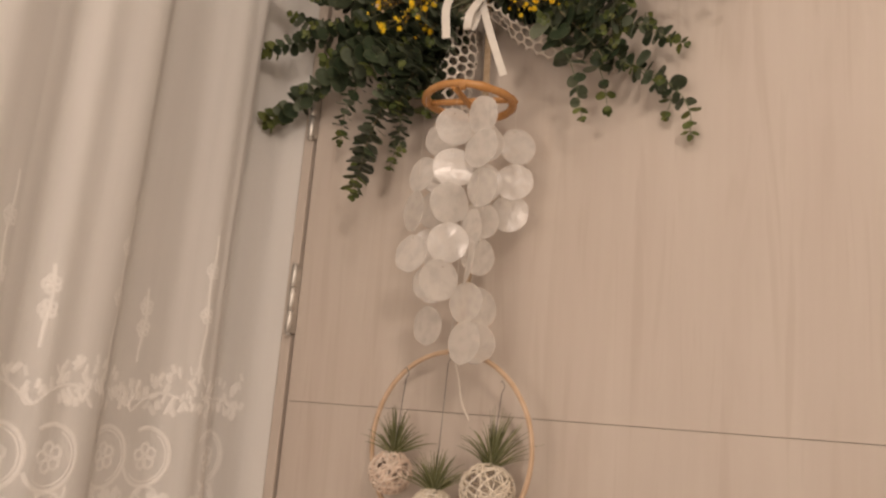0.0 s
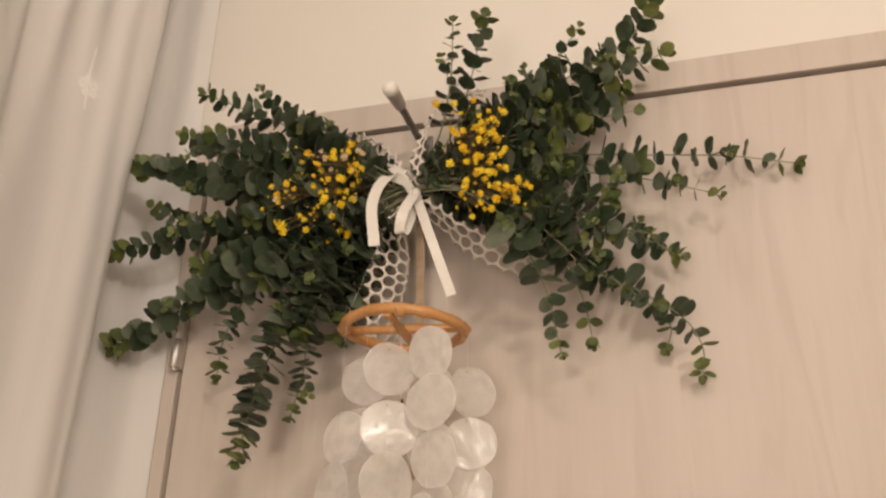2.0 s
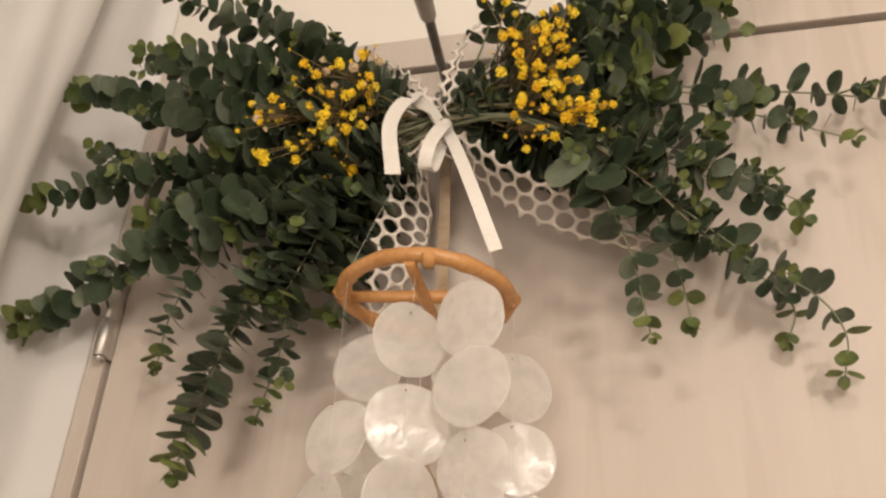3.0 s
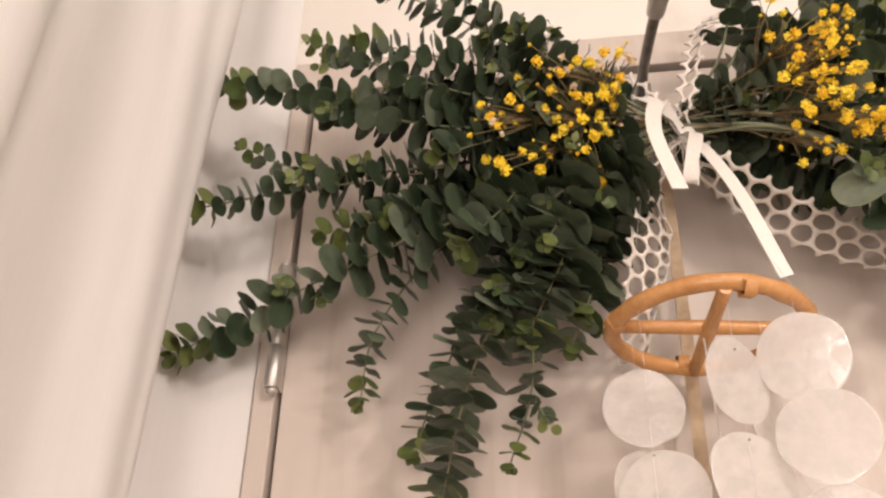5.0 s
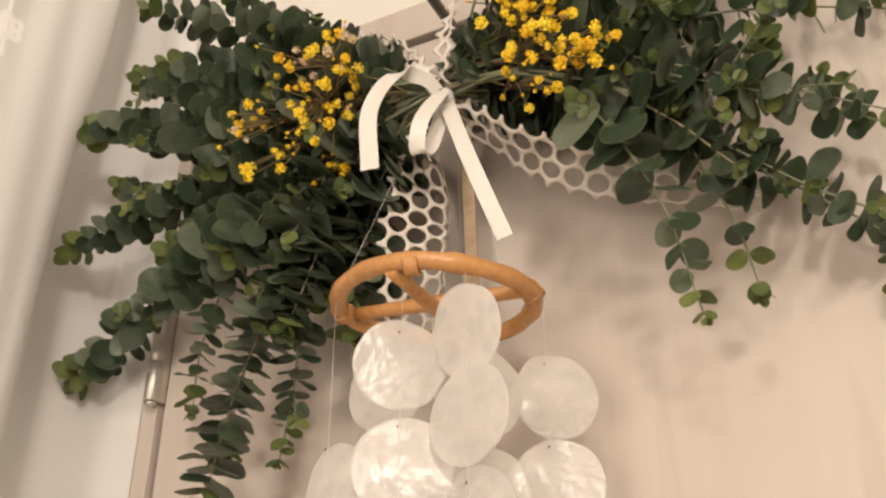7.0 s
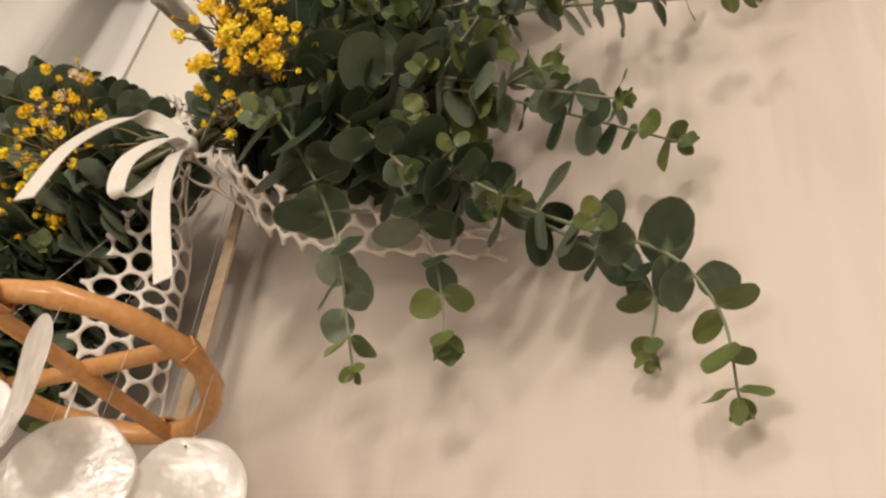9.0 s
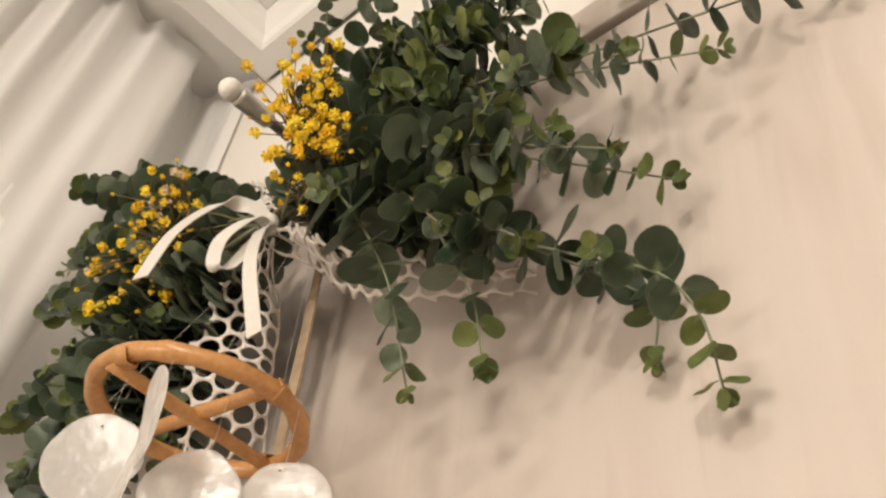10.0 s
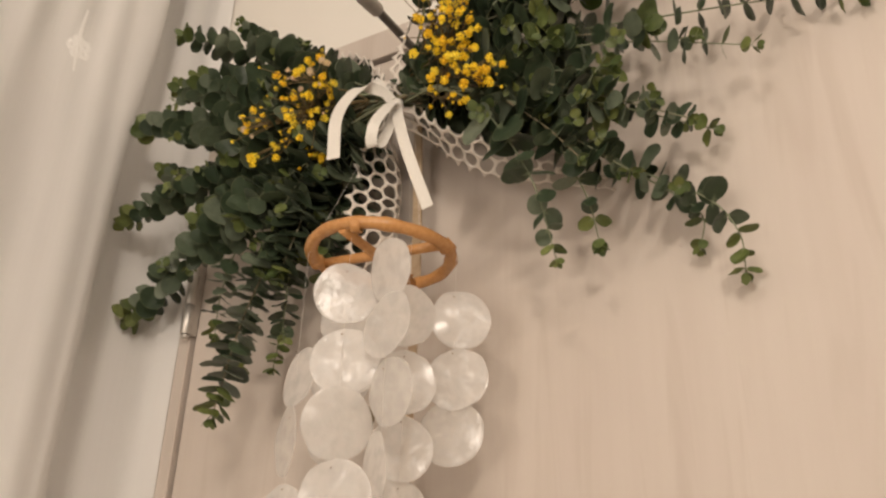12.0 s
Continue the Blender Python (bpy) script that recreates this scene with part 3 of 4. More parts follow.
    # three threads up to the peg
    for a in (100, 215, 335):
        c = Vector((RING_R * math.cos(radians(a)), RING_R * math.sin(radians(a)), 0.004))
        part("hanger_thread", tube([c, Vector((-0.010, 0.045, 0.215))], 0.00014, 4), MAT_NYLON, ob)
    return ob


wind_chime()

# ---- flat cord and hoop with air plants ----
HOOP_C, HOOP_R = Vector((0.062, -0.052, 1.305)), 0.117


def hoop():
    ob = thing("plant_hoop", "thin pale wooden hoop hung on a flat beige cord", "hoop", HOOP_C)
    line = [Vector((HOOP_R * math.cos(a), -0.12 * HOOP_R * math.cos(a), HOOP_R * 1.03 * math.sin(a))) for a in (2 * math.pi * k / 72 for k in range(72))]
    part("hoop_ring", tube(line, 0.0032, 8, True), MAT_HOOP, ob)
    top = Vector((-0.001, 0, HOOP_R * 1.03))
    cord = spline([top + Vector((0, 0.004, -0.004)), top + Vector((0.003, 0.022, 0.12)), top + Vector((0.006, 0.026, 0.30)), top + Vector((0.004, 0.018, 0.52)), Vector((0.0, 0.012, 0.655))], 6)
    part("cord", strip(cord, [0.0088] * len(cord), [Vector((1, 0.12 * math.sin(k), 0)) for k in range(len(cord))], 0.0009), MAT_CORD, ob, "flat beige cotton cord")
    part("cord_loop", tube([top + Vector((0.0, 0.0052 * math.cos(a), 0.0052 * math.sin(a))) for a in (0.45 * k for k in range(14))], 0.0012, 6), MAT_CORD, ob)
    part("cord_tail", tube(spline([top + Vector((0, -0.004, -0.002)), top + Vector((0.010, -0.004, -0.03)), top + Vector((0.018, -0.006, -0.062)), top + Vector((0.030, -0.006, -0.085))], 5), 0.0013, 6), MAT_LACE, ob, "loose white cord end")
    return ob


hoop()


def air_plant(at, radius, hang, mat, seed, lean=0.0):
    """A ball of wound vine with a spiky tuft on top, hung by a wire hook from the hoop."""
    rg = random.Random(seed)
    ob = thing("air_plant", "spiky green air plant on a vine ball inside the hoop", "air plant", at, "air plants in the hoop")
    for k in range(54):
        ax = Vector((rg.gauss(0, 1), rg.gauss(0, 1), rg.gauss(0, 1))).normalized()
        u = ax.orthogonal().normalized()
        v = ax.cross(u)
        off = rg.uniform(-0.55, 0.55)
        rr = math.sqrt(1 - off * off) * radius
        ph, span = rg.uniform(0, 6.3), rg.uniform(3.0, 5.8)
        line = [ax * (off * radius + 0.0016 * math.sin(3 * q + k)) + (u * math.cos(ph + q) + v * math.sin(ph + q)) * rr * rg.uniform(0.95, 1.02) for q in (span * i / 18 for i in range(19))]
        part("vine", tube(spline(line, 1), rg.uniform(0.0008, 0.0013), 5), mat, ob)
    base = Vector((0.002, 0, radius * 0.75))
    for k in range(95):
        a, out = rg.uniform(0, 6.3), rg.uniform(0.1, 1.0)
        ln = rg.uniform(0.045, 0.074) * radius / 0.03
        d = Vector((math.cos(a) * out, math.sin(a) * out * 0.8, 0)) * ln * 0.95
        up = Vector((lean * ln, 0, ln * (1.05 - 0.75 * out)))
        line = spline([base, base + d * 0.33 + up * 0.45, base + d * 0.68 + up * 0.8, base + d * 0.98 + up * (1.05 - 0.12 * out)], 3)
        n = len(line)
        part("blade", tube(line, [max(0.00025, 0.0012 * (1 - q / (n - 1)) ** 0.8) for q in range(n)], 4), MAT_AIR, ob)
    top = Vector(hang) - Vector(at)
    part("wire", tube([base, top + Vector((0, 0, -0.012))], 0.0006, 5), MAT_IRON, ob)
    part("wire_hook", tube([top + Vector((0.0034 * math.sin(q), 0, -0.010 + 0.0045 * (1 - math.cos(q)) + (0.003 if q > 3 else 0))) for q in (0.45 * k for k in range(10))], 0.0006, 5), MAT_IRON, ob)
    return ob


air_plant((-0.014, -0.055, 1.268), 0.0275, (-0.002, -0.058, 1.400), MAT_PINK, 3, 0.05)
air_plant((0.048, -0.056, 1.227), 0.0280, (0.054, -0.052, 1.423), MAT_VINE, 4)
air_plant((0.120, -0.054, 1.258), 0.0335, (0.128, -0.046, 1.390), MAT_VINE, 5, 0.15)

# ---- eucalyptus bunches ----
LEAF_SIDES = 16


def leaf_tone(k, n=LEAF_SIDES):
    """Marks the rim (x) and the foot (y) of a leaf on its points."""
    return (1.0 if k < n else 0.0, 1.0 if k == 0 else (0.35 if k == n else 0.0), 0.0)


def leaf_mesh(seed, mat):
    """A round leaf, one unit long from its foot at the origin along x, cupped and a little wavy."""
    rg = random.Random(seed)
    b = bmesh.new()
    n = LEAF_SIDES
    point, wave, cup, crease = rg.uniform(0.02, 0.13), rg.uniform(0.0, 0.045), rg.uniform(-0.34, 0.34), rg.uniform(0.04, 0.20)
    wide = rg.choice((0.80, 0.90, 0.98, 1.06, 1.12))

    def height(x, y):
        return cup * ((x - 0.15) ** 2 * 0.6 + y * y) + crease * abs(y) * 0.6 + wave * math.sin(7 * x + 5 * y)
    loops = []
    for f in (1.0, 0.52):
        loop = []
        for i in range(n):
            a = math.pi + 2 * math.pi * (i + 0.0) / n
            r = 0.5 * (1 + point * max(0, math.cos(a)) ** 6 + 0.03 * math.sin(3 * a + seed))
            x, y = 0.5 + f * r * math.cos(a), f * r * math.sin(a) * wide
            if i == 0 and f == 1.0:
                x = -0.02
            loop.append(b.verts.new((x, y, height(x, y))))
        loops.append(loop)
    mid = b.verts.new((0.5, 0, height(0.5, 0)))
    for i in range(n):
        j = (i + 1) % n
        b.faces.new((loops[0][i], loops[0][j], loops[1][j], loops[1][i]))
        b.faces.new((loops[1][i], loops[1][j], mid))
    me = mesh_of("leaf", smooth(b), mat)
    tone = me.attributes.new("tone", "FLOAT_VECTOR", "POINT")
    for k in range(2 * n + 1):
        tone.data[k].vector = leaf_tone(k, n)
    return me


LEAVES = [leaf_mesh(s, MAT_LEAF) for s in range(12)]
YOUNG = [leaf_mesh(s + 20, MAT_YOUNG) for s in range(4)]


class Bunch:
    """One side of the swag. Leaves are single parts up to a limit, the rest joined."""

    def __init__(self, label, limit, seed, close=1.0, clear=0.0, size=1.14):
        self.ob = thing("eucalyptus_bunch", label, "foliage", KNOT, "eucalyptus bunches")
        self.limit, self.made, self.rg = limit, 0, random.Random(seed)
        self.rest, self.close, self.clear, self.size = {}, close, clear, size

    def put_leaf(self, stem_ob, m, young, single):
        rg = self.rg
        me = rg.choice(YOUNG if young else LEAVES)
        if single and self.made < self.limit:
            ob = new("leaf", me)
            ob.parent = stem_ob
            ob.matrix_basis = m
            self.made += 1
        else:
            self.rest.setdefault(young, []).append((me, m))

    def node_pair(self, stem_ob, p, t, spin, r, young, single, open_deg, face=0.2):
        rg = self.rg
        side = t.orthogonal().normalized()
        up = t.cross(side)
        for k in (0, 1):
            a = spin + math.pi * k + rg.uniform(-0.25, 0.25)
            rad = side * math.cos(a) + up * math.sin(a)
            lift = radians(open_deg + rg.uniform(-13, 13))
            x = (rad * math.cos(lift) + t * math.sin(lift)).normalized()
            z = (t * math.cos(lift) - rad * math.sin(lift)).normalized()
            roll_a = radians(rg.uniform(-16, 16))
            y = z.cross(x)
            z, y = z * math.cos(roll_a) + y * math.sin(roll_a), y * math.cos(roll_a) - z * math.sin(roll_a)
            out = Vector((rg.uniform(-0.2, 0.6), -1.0, rg.uniform(-0.9, 0.1)))
            z = (z * (1 if z.dot(out) > 0 else -1) * (1 - face) + out.normalized() * face).normalized()
            x = (x - z * x.dot(z)).normalized()
            y = z.cross(x)
            ln = 2 * r * rg.uniform(0.82, 1.12)
            m = Matrix((x, y, z)).transposed().to_4x4() @ Matrix.Diagonal((ln, ln * rg.uniform(0.9, 1.05), ln, 1))
            m.translation = p + rad * 0.0008
            # keep leaves out of the door
            tip_y = (m @ Vector((1, 0, 0))).y + KNOT.y
            if tip_y > -0.002:
                m.translation = m.translation - Vector((0, tip_y + 0.003, 0))
            self.put_leaf(stem_ob, m, young, single)

    def stem(self, points, r0=0.0135, r1=0.006, bare=0.16, gap=0.0165, single=True, shoots=1, width=0.0013, young=0.08, open_deg=10, face=0.06):
        rg = self.rg
        line = spline([Vector(p) - KNOT for p in [KNOT + Vector((rg.uniform(-0.006, 0.006), rg.uniform(-0.004, 0.012), rg.uniform(-0.008, 0.006)))] + points], 8)
        n = len(line)
        st = part("stem", tube(line, [lerp(width, width * 0.4, i / (n - 1)) for i in range(n)], 5), MAT_STEM, self.ob)
        acc = [0.0]
        for a, b in zip(line, line[1:]):
            acc.append(acc[-1] + (b - a).length)
        total, s, spin = acc[-1], max(acc[-1] * bare, self.clear), rg.uniform(0, 3)
        shoot_at = sorted(rg.uniform(0.35, 0.85) for _ in range(shoots))
        while s < total:
            i = int(np.clip(np.searchsorted(acc, s) - 1, 0, n - 2))
            p = line[i].lerp(line[i + 1], (s - acc[i]) / max(acc[i + 1] - acc[i], 1e-6))
            t = (line[i + 1] - line[i]).normalized()
            f = s / total
            r = self.size * lerp(r0, r1, max(0, f - 0.35) / 0.65) * (0.62 + 0.38 * min(1, f / 0.4))
            spin += math.pi / 2 + rg.uniform(-0.2, 0.2)
            self.node_pair(st, p, t, spin, r, f > 1 - young, single, open_deg + 12 * f, face)
            if shoot_at and f > shoot_at[0]:
                shoot_at.pop(0)
                self.shoot(st, p, t, single)
            s += self.close * gap * lerp(1.0, 0.62, f) * rg.uniform(0.85, 1.15)
        p, t = line[-1], (line[-1] - line[-2]).normalized()
        for q in range(2):
            self.node_pair(st, p + t * 0.003 * q, t, spin + 1.57 * (q + 1), r1 * (0.75 - 0.25 * q), True, single, 50)
        return st

    def shoot(self, stem_ob, p, t, single):
        """A short side shoot with small bright leaves."""
        rg = self.rg
        d = (t * 0.5 + Vector((rg.uniform(-1, 1), rg.uniform(-1.3, -0.2), rg.uniform(-1, 1))) * 0.8).normalized()
        ln = rg.uniform(0.014, 0.032)
        line = [p, p + d * ln * 0.5 + Vector((0, -0.001, 0)), p + d * ln]
        part("shoot", tube(line, [0.0008, 0.0007, 0.0004], 4), MAT_STEM, self.ob)
        spin = rg.uniform(0, 3)
        for q, r in ((0.45, 0.0052), (0.75, 0.0048), (1.0, 0.0036)):
            spin += 1.57
            self.node_pair(stem_ob, p + d * ln * q, d, spin, r, q > 0.5, single, 40)

    def finish(self):
        for young, items in self.rest.items():
            verts, faces = [], []
            for me, m in items:
                off = len(verts)
                verts += [tuple(m @ v.co) for v in me.vertices]
                faces += [[off + i for i in f.vertices] for f in me.polygons]
            me = bpy.data.meshes.new("foliage")
            me.from_pydata(verts, [], faces)
            for f in me.polygons:
                f.use_smooth = True
            tone = me.attributes.new("tone", "FLOAT_VECTOR", "POINT")
            for k in range(len(verts)):
                tone.data[k].vector = leaf_tone(k % (2 * LEAF_SIDES + 1))
            me.materials.append(MAT_YOUNG if young else MAT_LEAF)
            ob = new("foliage", me)
            ob.parent = self.ob
            tagged(ob, "dense inner eucalyptus leaves", "", "", "stuff")
        return self.ob


def left_bunch():
    b = Bunch("dark green round-leaved eucalyptus bunch tied to the door hook", 300, 31, 0.68)
    b.stem([(-0.005, -0.10, 1.95), (-0.060, -0.118, 1.980), (-0.146, -0.150, 2.014)], 0.0125, 0.0058, shoots=2)
    b.stem([(0.0, -0.105, 1.95), (-0.05, -0.12, 1.985), (-0.095, -0.125, 2.028)], 0.011, 0.004, gap=0.015)
    b.stem([(0.0, -0.10, 1.92), (-0.075, -0.11, 1.93), (-0.195, -0.112, 1.992)], 0.0125, 0.005, shoots=2)
    b.stem([(-0.01, -0.095, 1.905), (-0.11, -0.095, 1.918), (-0.205, -0.095, 1.957), (-0.268, -0.093, 1.973)], 0.0128, 0.007, shoots=2)
    b.stem([(-0.02, -0.09, 1.895), (-0.118, -0.075, 1.888), (-0.215, -0.072, 1.882), (-0.292, -0.070, 1.873)], 0.0125, 0.0065, shoots=3)
    b.stem([(-0.12, -0.07, 1.896), (-0.21, -0.062, 1.91), (-0.262, -0.058, 1.938)], 0.010, 0.0045, bare=0.5, shoots=1)
    b.stem([(0.0, -0.09, 1.875), (-0.062, -0.085, 1.850), (-0.155, -0.068, 1.822), (-0.235, -0.048, 1.795), (-0.300, -0.033, 1.772)], 0.0135, 0.0085, gap=0.018, shoots=2)
    b.stem([(-0.03, -0.085, 1.865), (-0.10, -0.07, 1.825), (-0.145, -0.05, 1.775), (-0.155, -0.042, 1.727)], 0.011, 0.0055, bare=0.35, shoots=1)
    b.stem([(0.01, -0.085, 1.86), (-0.045, -0.082, 1.79), (-0.075, -0.086, 1.722), (-0.093, -0.090, 1.633)], 0.0145, 0.0085, shoots=2)
    b.stem([(0.02, -0.085, 1.85), (-0.028, -0.08, 1.775), (-0.038, -0.075, 1.715), (-0.052, -0.066, 1.676)], 0.0145, 0.004, shoots=1)
    b.stem([(-0.02, -0.08, 1.85), (-0.07, -0.07, 1.785), (-0.102, -0.055, 1.725), (-0.115, -0.045, 1.69)], 0.0125, 0.006, shoots=1)
    b.stem([(0.0, -0.10, 1.93), (-0.07, -0.112, 1.955), (-0.155, -0.118, 1.982)], 0.0125, 0.006, shoots=1)
    b.stem([(-0.01, -0.09, 1.92), (-0.09, -0.088, 1.938), (-0.175, -0.080, 1.952)], 0.0130, 0.007, shoots=1)
    b.stem([(-0.02, -0.085, 1.88), (-0.10, -0.075, 1.858), (-0.185, -0.060, 1.852)], 0.0130, 0.007, shoots=1)
    # the dense inner part
    inner = [((-0.01, -0.11, 1.90), (-0.09, -0.115, 1.875)), ((-0.02, -0.10, 1.87), (-0.075, -0.105, 1.81)), ((0.01, -0.095, 1.85), (-0.035, -0.09, 1.755)),
             ((0.025, -0.08, 1.85), (0.0, -0.07, 1.775)), ((-0.03, -0.08, 1.88), (-0.13, -0.08, 1.845)), ((-0.02, -0.07, 1.94), (-0.11, -0.07, 1.955)),
             ((0.01, -0.10, 1.87), (-0.02, -0.11, 1.81)), ((-0.02, -0.06, 1.88), (-0.11, -0.045, 1.86)), ((0.0, -0.06, 1.86), (-0.06, -0.04, 1.80)),
             ((0.0, -0.05, 1.93), (-0.08, -0.05, 1.93)), ((0.02, -0.06, 1.84), (-0.01, -0.05, 1.76)), ((-0.05, -0.09, 1.93), (-0.14, -0.085, 1.94)),
             ((0.0, -0.07, 1.96), (-0.06, -0.09, 1.995)), ((0.0, -0.09, 1.84), (-0.055, -0.085, 1.765)), ((-0.04, -0.075, 1.865), (-0.15, -0.055, 1.86))]
    for p, q in inner:
        mid = tuple(lerp(a, c, 0.6) for a, c in zip(p, q))
        b.stem([p, mid, q], 0.0130, 0.0092, bare=0.24, gap=0.0170, single=False, shoots=1, young=0.04, face=0.16)
    return b.finish()


def right_bunch():
    b = Bunch("grey-green round-leaved eucalyptus bunch spreading over the door", 300, 47, 1.0, 0.076, 1.04)
    b.stem([(0.102, -0.095, 1.95), (0.119, -0.108, 2.01), (0.126, -0.126, 2.075)], 0.0078, 0.0045, bare=0.4, gap=0.018, face=0.0)
    b.stem([(0.11, -0.088, 1.95), (0.134, -0.092, 2.01), (0.152, -0.094, 2.100)], 0.0105, 0.007, bare=0.4, gap=0.019)
    b.stem([(0.14, -0.09, 1.955), (0.225, -0.085, 2.005), (0.300, -0.072, 2.055), (0.328, -0.06, 2.108)], 0.0145, 0.0085, shoots=2)
    b.stem([(0.15, -0.09, 1.945), (0.25, -0.085, 1.99), (0.338, -0.065, 2.040)], 0.014, 0.008, shoots=2)
    b.stem([(0.15, -0.085, 1.97), (0.215, -0.085, 2.02), (0.252, -0.08, 2.078)], 0.013, 0.004, shoots=1)
    b.stem([(0.14, -0.10, 1.935), (0.215, -0.10, 1.945), (0.302, -0.075, 1.968)], 0.0145, 0.007, shoots=2)
    b.stem([(0.13, -0.08, 1.925), (0.205, -0.07, 1.933), (0.306, -0.048, 1.932), (0.39, -0.028, 1.930), (0.452, -0.014, 1.921)], 0.0125, 0.0075, gap=0.024, shoots=1, bare=0.3, young=0.05, open_deg=10)
    b.stem([(0.13, -0.095, 1.91), (0.20, -0.09, 1.905), (0.285, -0.068, 1.901), (0.374, -0.040, 1.884)], 0.0125, 0.006, gap=0.020, shoots=3)
    b.stem([(0.13, -0.10, 1.90), (0.19, -0.095, 1.875), (0.264, -0.08, 1.843), (0.335, -0.024, 1.829)], 0.0145, 0.006, shoots=3, bare=0.38, face=0.35)
    b.stem([(0.13, -0.10, 1.89), (0.19, -0.095, 1.86), (0.25, -0.062, 1.812), (0.296, -0.036, 1.788), (0.331, -0.038, 1.760), (0.346, -0.034, 1.732), (0.344, -0.018, 1.709)], 0.0165, 0.0058, gap=0.021, shoots=3, bare=0.36, face=0.32)
    b.stem([(0.15, -0.09, 1.89), (0.24, -0.06, 1.822), (0.292, -0.034, 1.785), (0.318, -0.022, 1.760), (0.313, -0.013, 1.738)], 0.0135, 0.0050, gap=0.022, shoots=1, bare=0.62, face=0.25)
    b.stem([(0.13, -0.105, 1.885), (0.175, -0.105, 1.85), (0.207, -0.086, 1.79), (0.220, -0.070, 1.724)], 0.0175, 0.0046, gap=0.022, shoots=1, bare=0.50, face=0.4)
    b.stem([(0.15, -0.10, 1.88), (0.21, -0.09, 1.845), (0.239, -0.060, 1.785), (0.248, -0.051, 1.737)], 0.0180, 0.0050, gap=0.025, shoots=1, bare=0.54, face=0.4)
    # small leaves close by the knot
    b.clear = 0.018
    for tip in ((0.122, -0.094, 1.934), (0.128, -0.080, 1.948), (0.118, -0.072, 1.928)):
        b.stem([tuple(lerp(a, c, 0.6) for a, c in zip(KNOT, tip)), tip], 0.0098, 0.0072, bare=0.3, gap=0.011, single=False, shoots=0, width=0.0009, young=0.0)
    # leaves between the netting and the door
    for tip in ((0.150, -0.042, 1.892), (0.172, -0.036, 1.872), (0.195, -0.040, 1.880), (0.135, -0.048, 1.905), (0.160, -0.050, 1.905), (0.215, -0.036, 1.862)):
        b.stem([tuple(lerp(a, c, 0.5) + e for a, c, e in zip(KNOT, tip, (0, 0.012, 0.006))), tip], 0.0125, 0.0095, bare=0.28, gap=0.012, single=False, shoots=0, width=0.0010, young=0.0, face=0.2)
    # short leaves over the stalks beside the knot
    for tip in ((0.112, -0.098, 1.912), (0.124, -0.100, 1.926), (0.130, -0.098, 1.908)):
        b.stem([tuple(lerp(a, c, 0.6) for a, c in zip(KNOT, tip)), tip], 0.0085, 0.0070, bare=0.45, gap=0.010, single=False, shoots=0, width=0.0009, young=0.0, face=0.15)
    b.clear = 0.076
    # low layer of broad leaves over the netting
    b.stem([(0.15, -0.095, 1.89), (0.215, -0.095, 1.835), (0.250, -0.094, 1.792)], 0.0150, 0.0060, bare=0.5, gap=0.027, shoots=1, young=0.0, face=0.05)
    b.stem([(0.15, -0.085, 1.89), (0.23, -0.078, 1.828), (0.280, -0.068, 1.785)], 0.0160, 0.0065, bare=0.5, gap=0.026, shoots=1, young=0.0, face=0.05)
    b.stem([(0.16, -0.09, 1.90), (0.25, -0.085, 1.855), (0.326, -0.066, 1.818)], 0.0140, 0.0055, bare=0.5, gap=0.024, shoots=3, young=0.0, face=0.12)
    inner = [((0.13, -0.085, 1.945), (0.205, -0.09, 1.985)), ((0.14, -0.10, 1.93), (0.245, -0.095, 1.95)),
             ((0.14, -0.10, 1.905), (0.225, -0.102, 1.900)), ((0.12, -0.07, 1.96), (0.175, -0.075, 2.01)),
             ((0.14, -0.06, 1.96), (0.215, -0.065, 2.035)), ((0.16, -0.08, 1.95), (0.285, -0.072, 1.995)), ((0.13, -0.06, 1.92), (0.22, -0.045, 1.92)), ((0.15, -0.09, 1.90), (0.265, -0.08, 1.872)), ((0.19, -0.09, 1.915), (0.295, -0.075, 1.905)), ((0.16, -0.09, 1.885), (0.26, -0.072, 1.84)),
             ((0.15, -0.10, 1.93), (0.215, -0.102, 1.925)), ((0.16, -0.09, 1.95), (0.225, -0.10, 1.96)), ((0.15, -0.08, 1.915), (0.23, -0.085, 1.91)),
             ((0.13, -0.06, 1.90), (0.20, -0.05, 1.87)), ((0.14, -0.06, 1.94), (0.24, -0.05, 1.98)),
             ((0.18, -0.08, 1.98), (0.27, -0.07, 2.03))]
    for p, q in inner:
        p, q = (p[0] + 0.007, p[1], p[2]), (q[0] + 0.007, q[1], q[2])
        mid = tuple(lerp(a, c, 0.6) for a, c in zip(p, q))
        b.stem([p, mid, q], 0.0142, 0.0100, bare=0.40, gap=0.0190, single=False, shoots=1, width=0.0011, young=0.06, face=0.32)
    return b.finish()


left_bunch()
right_bunch()


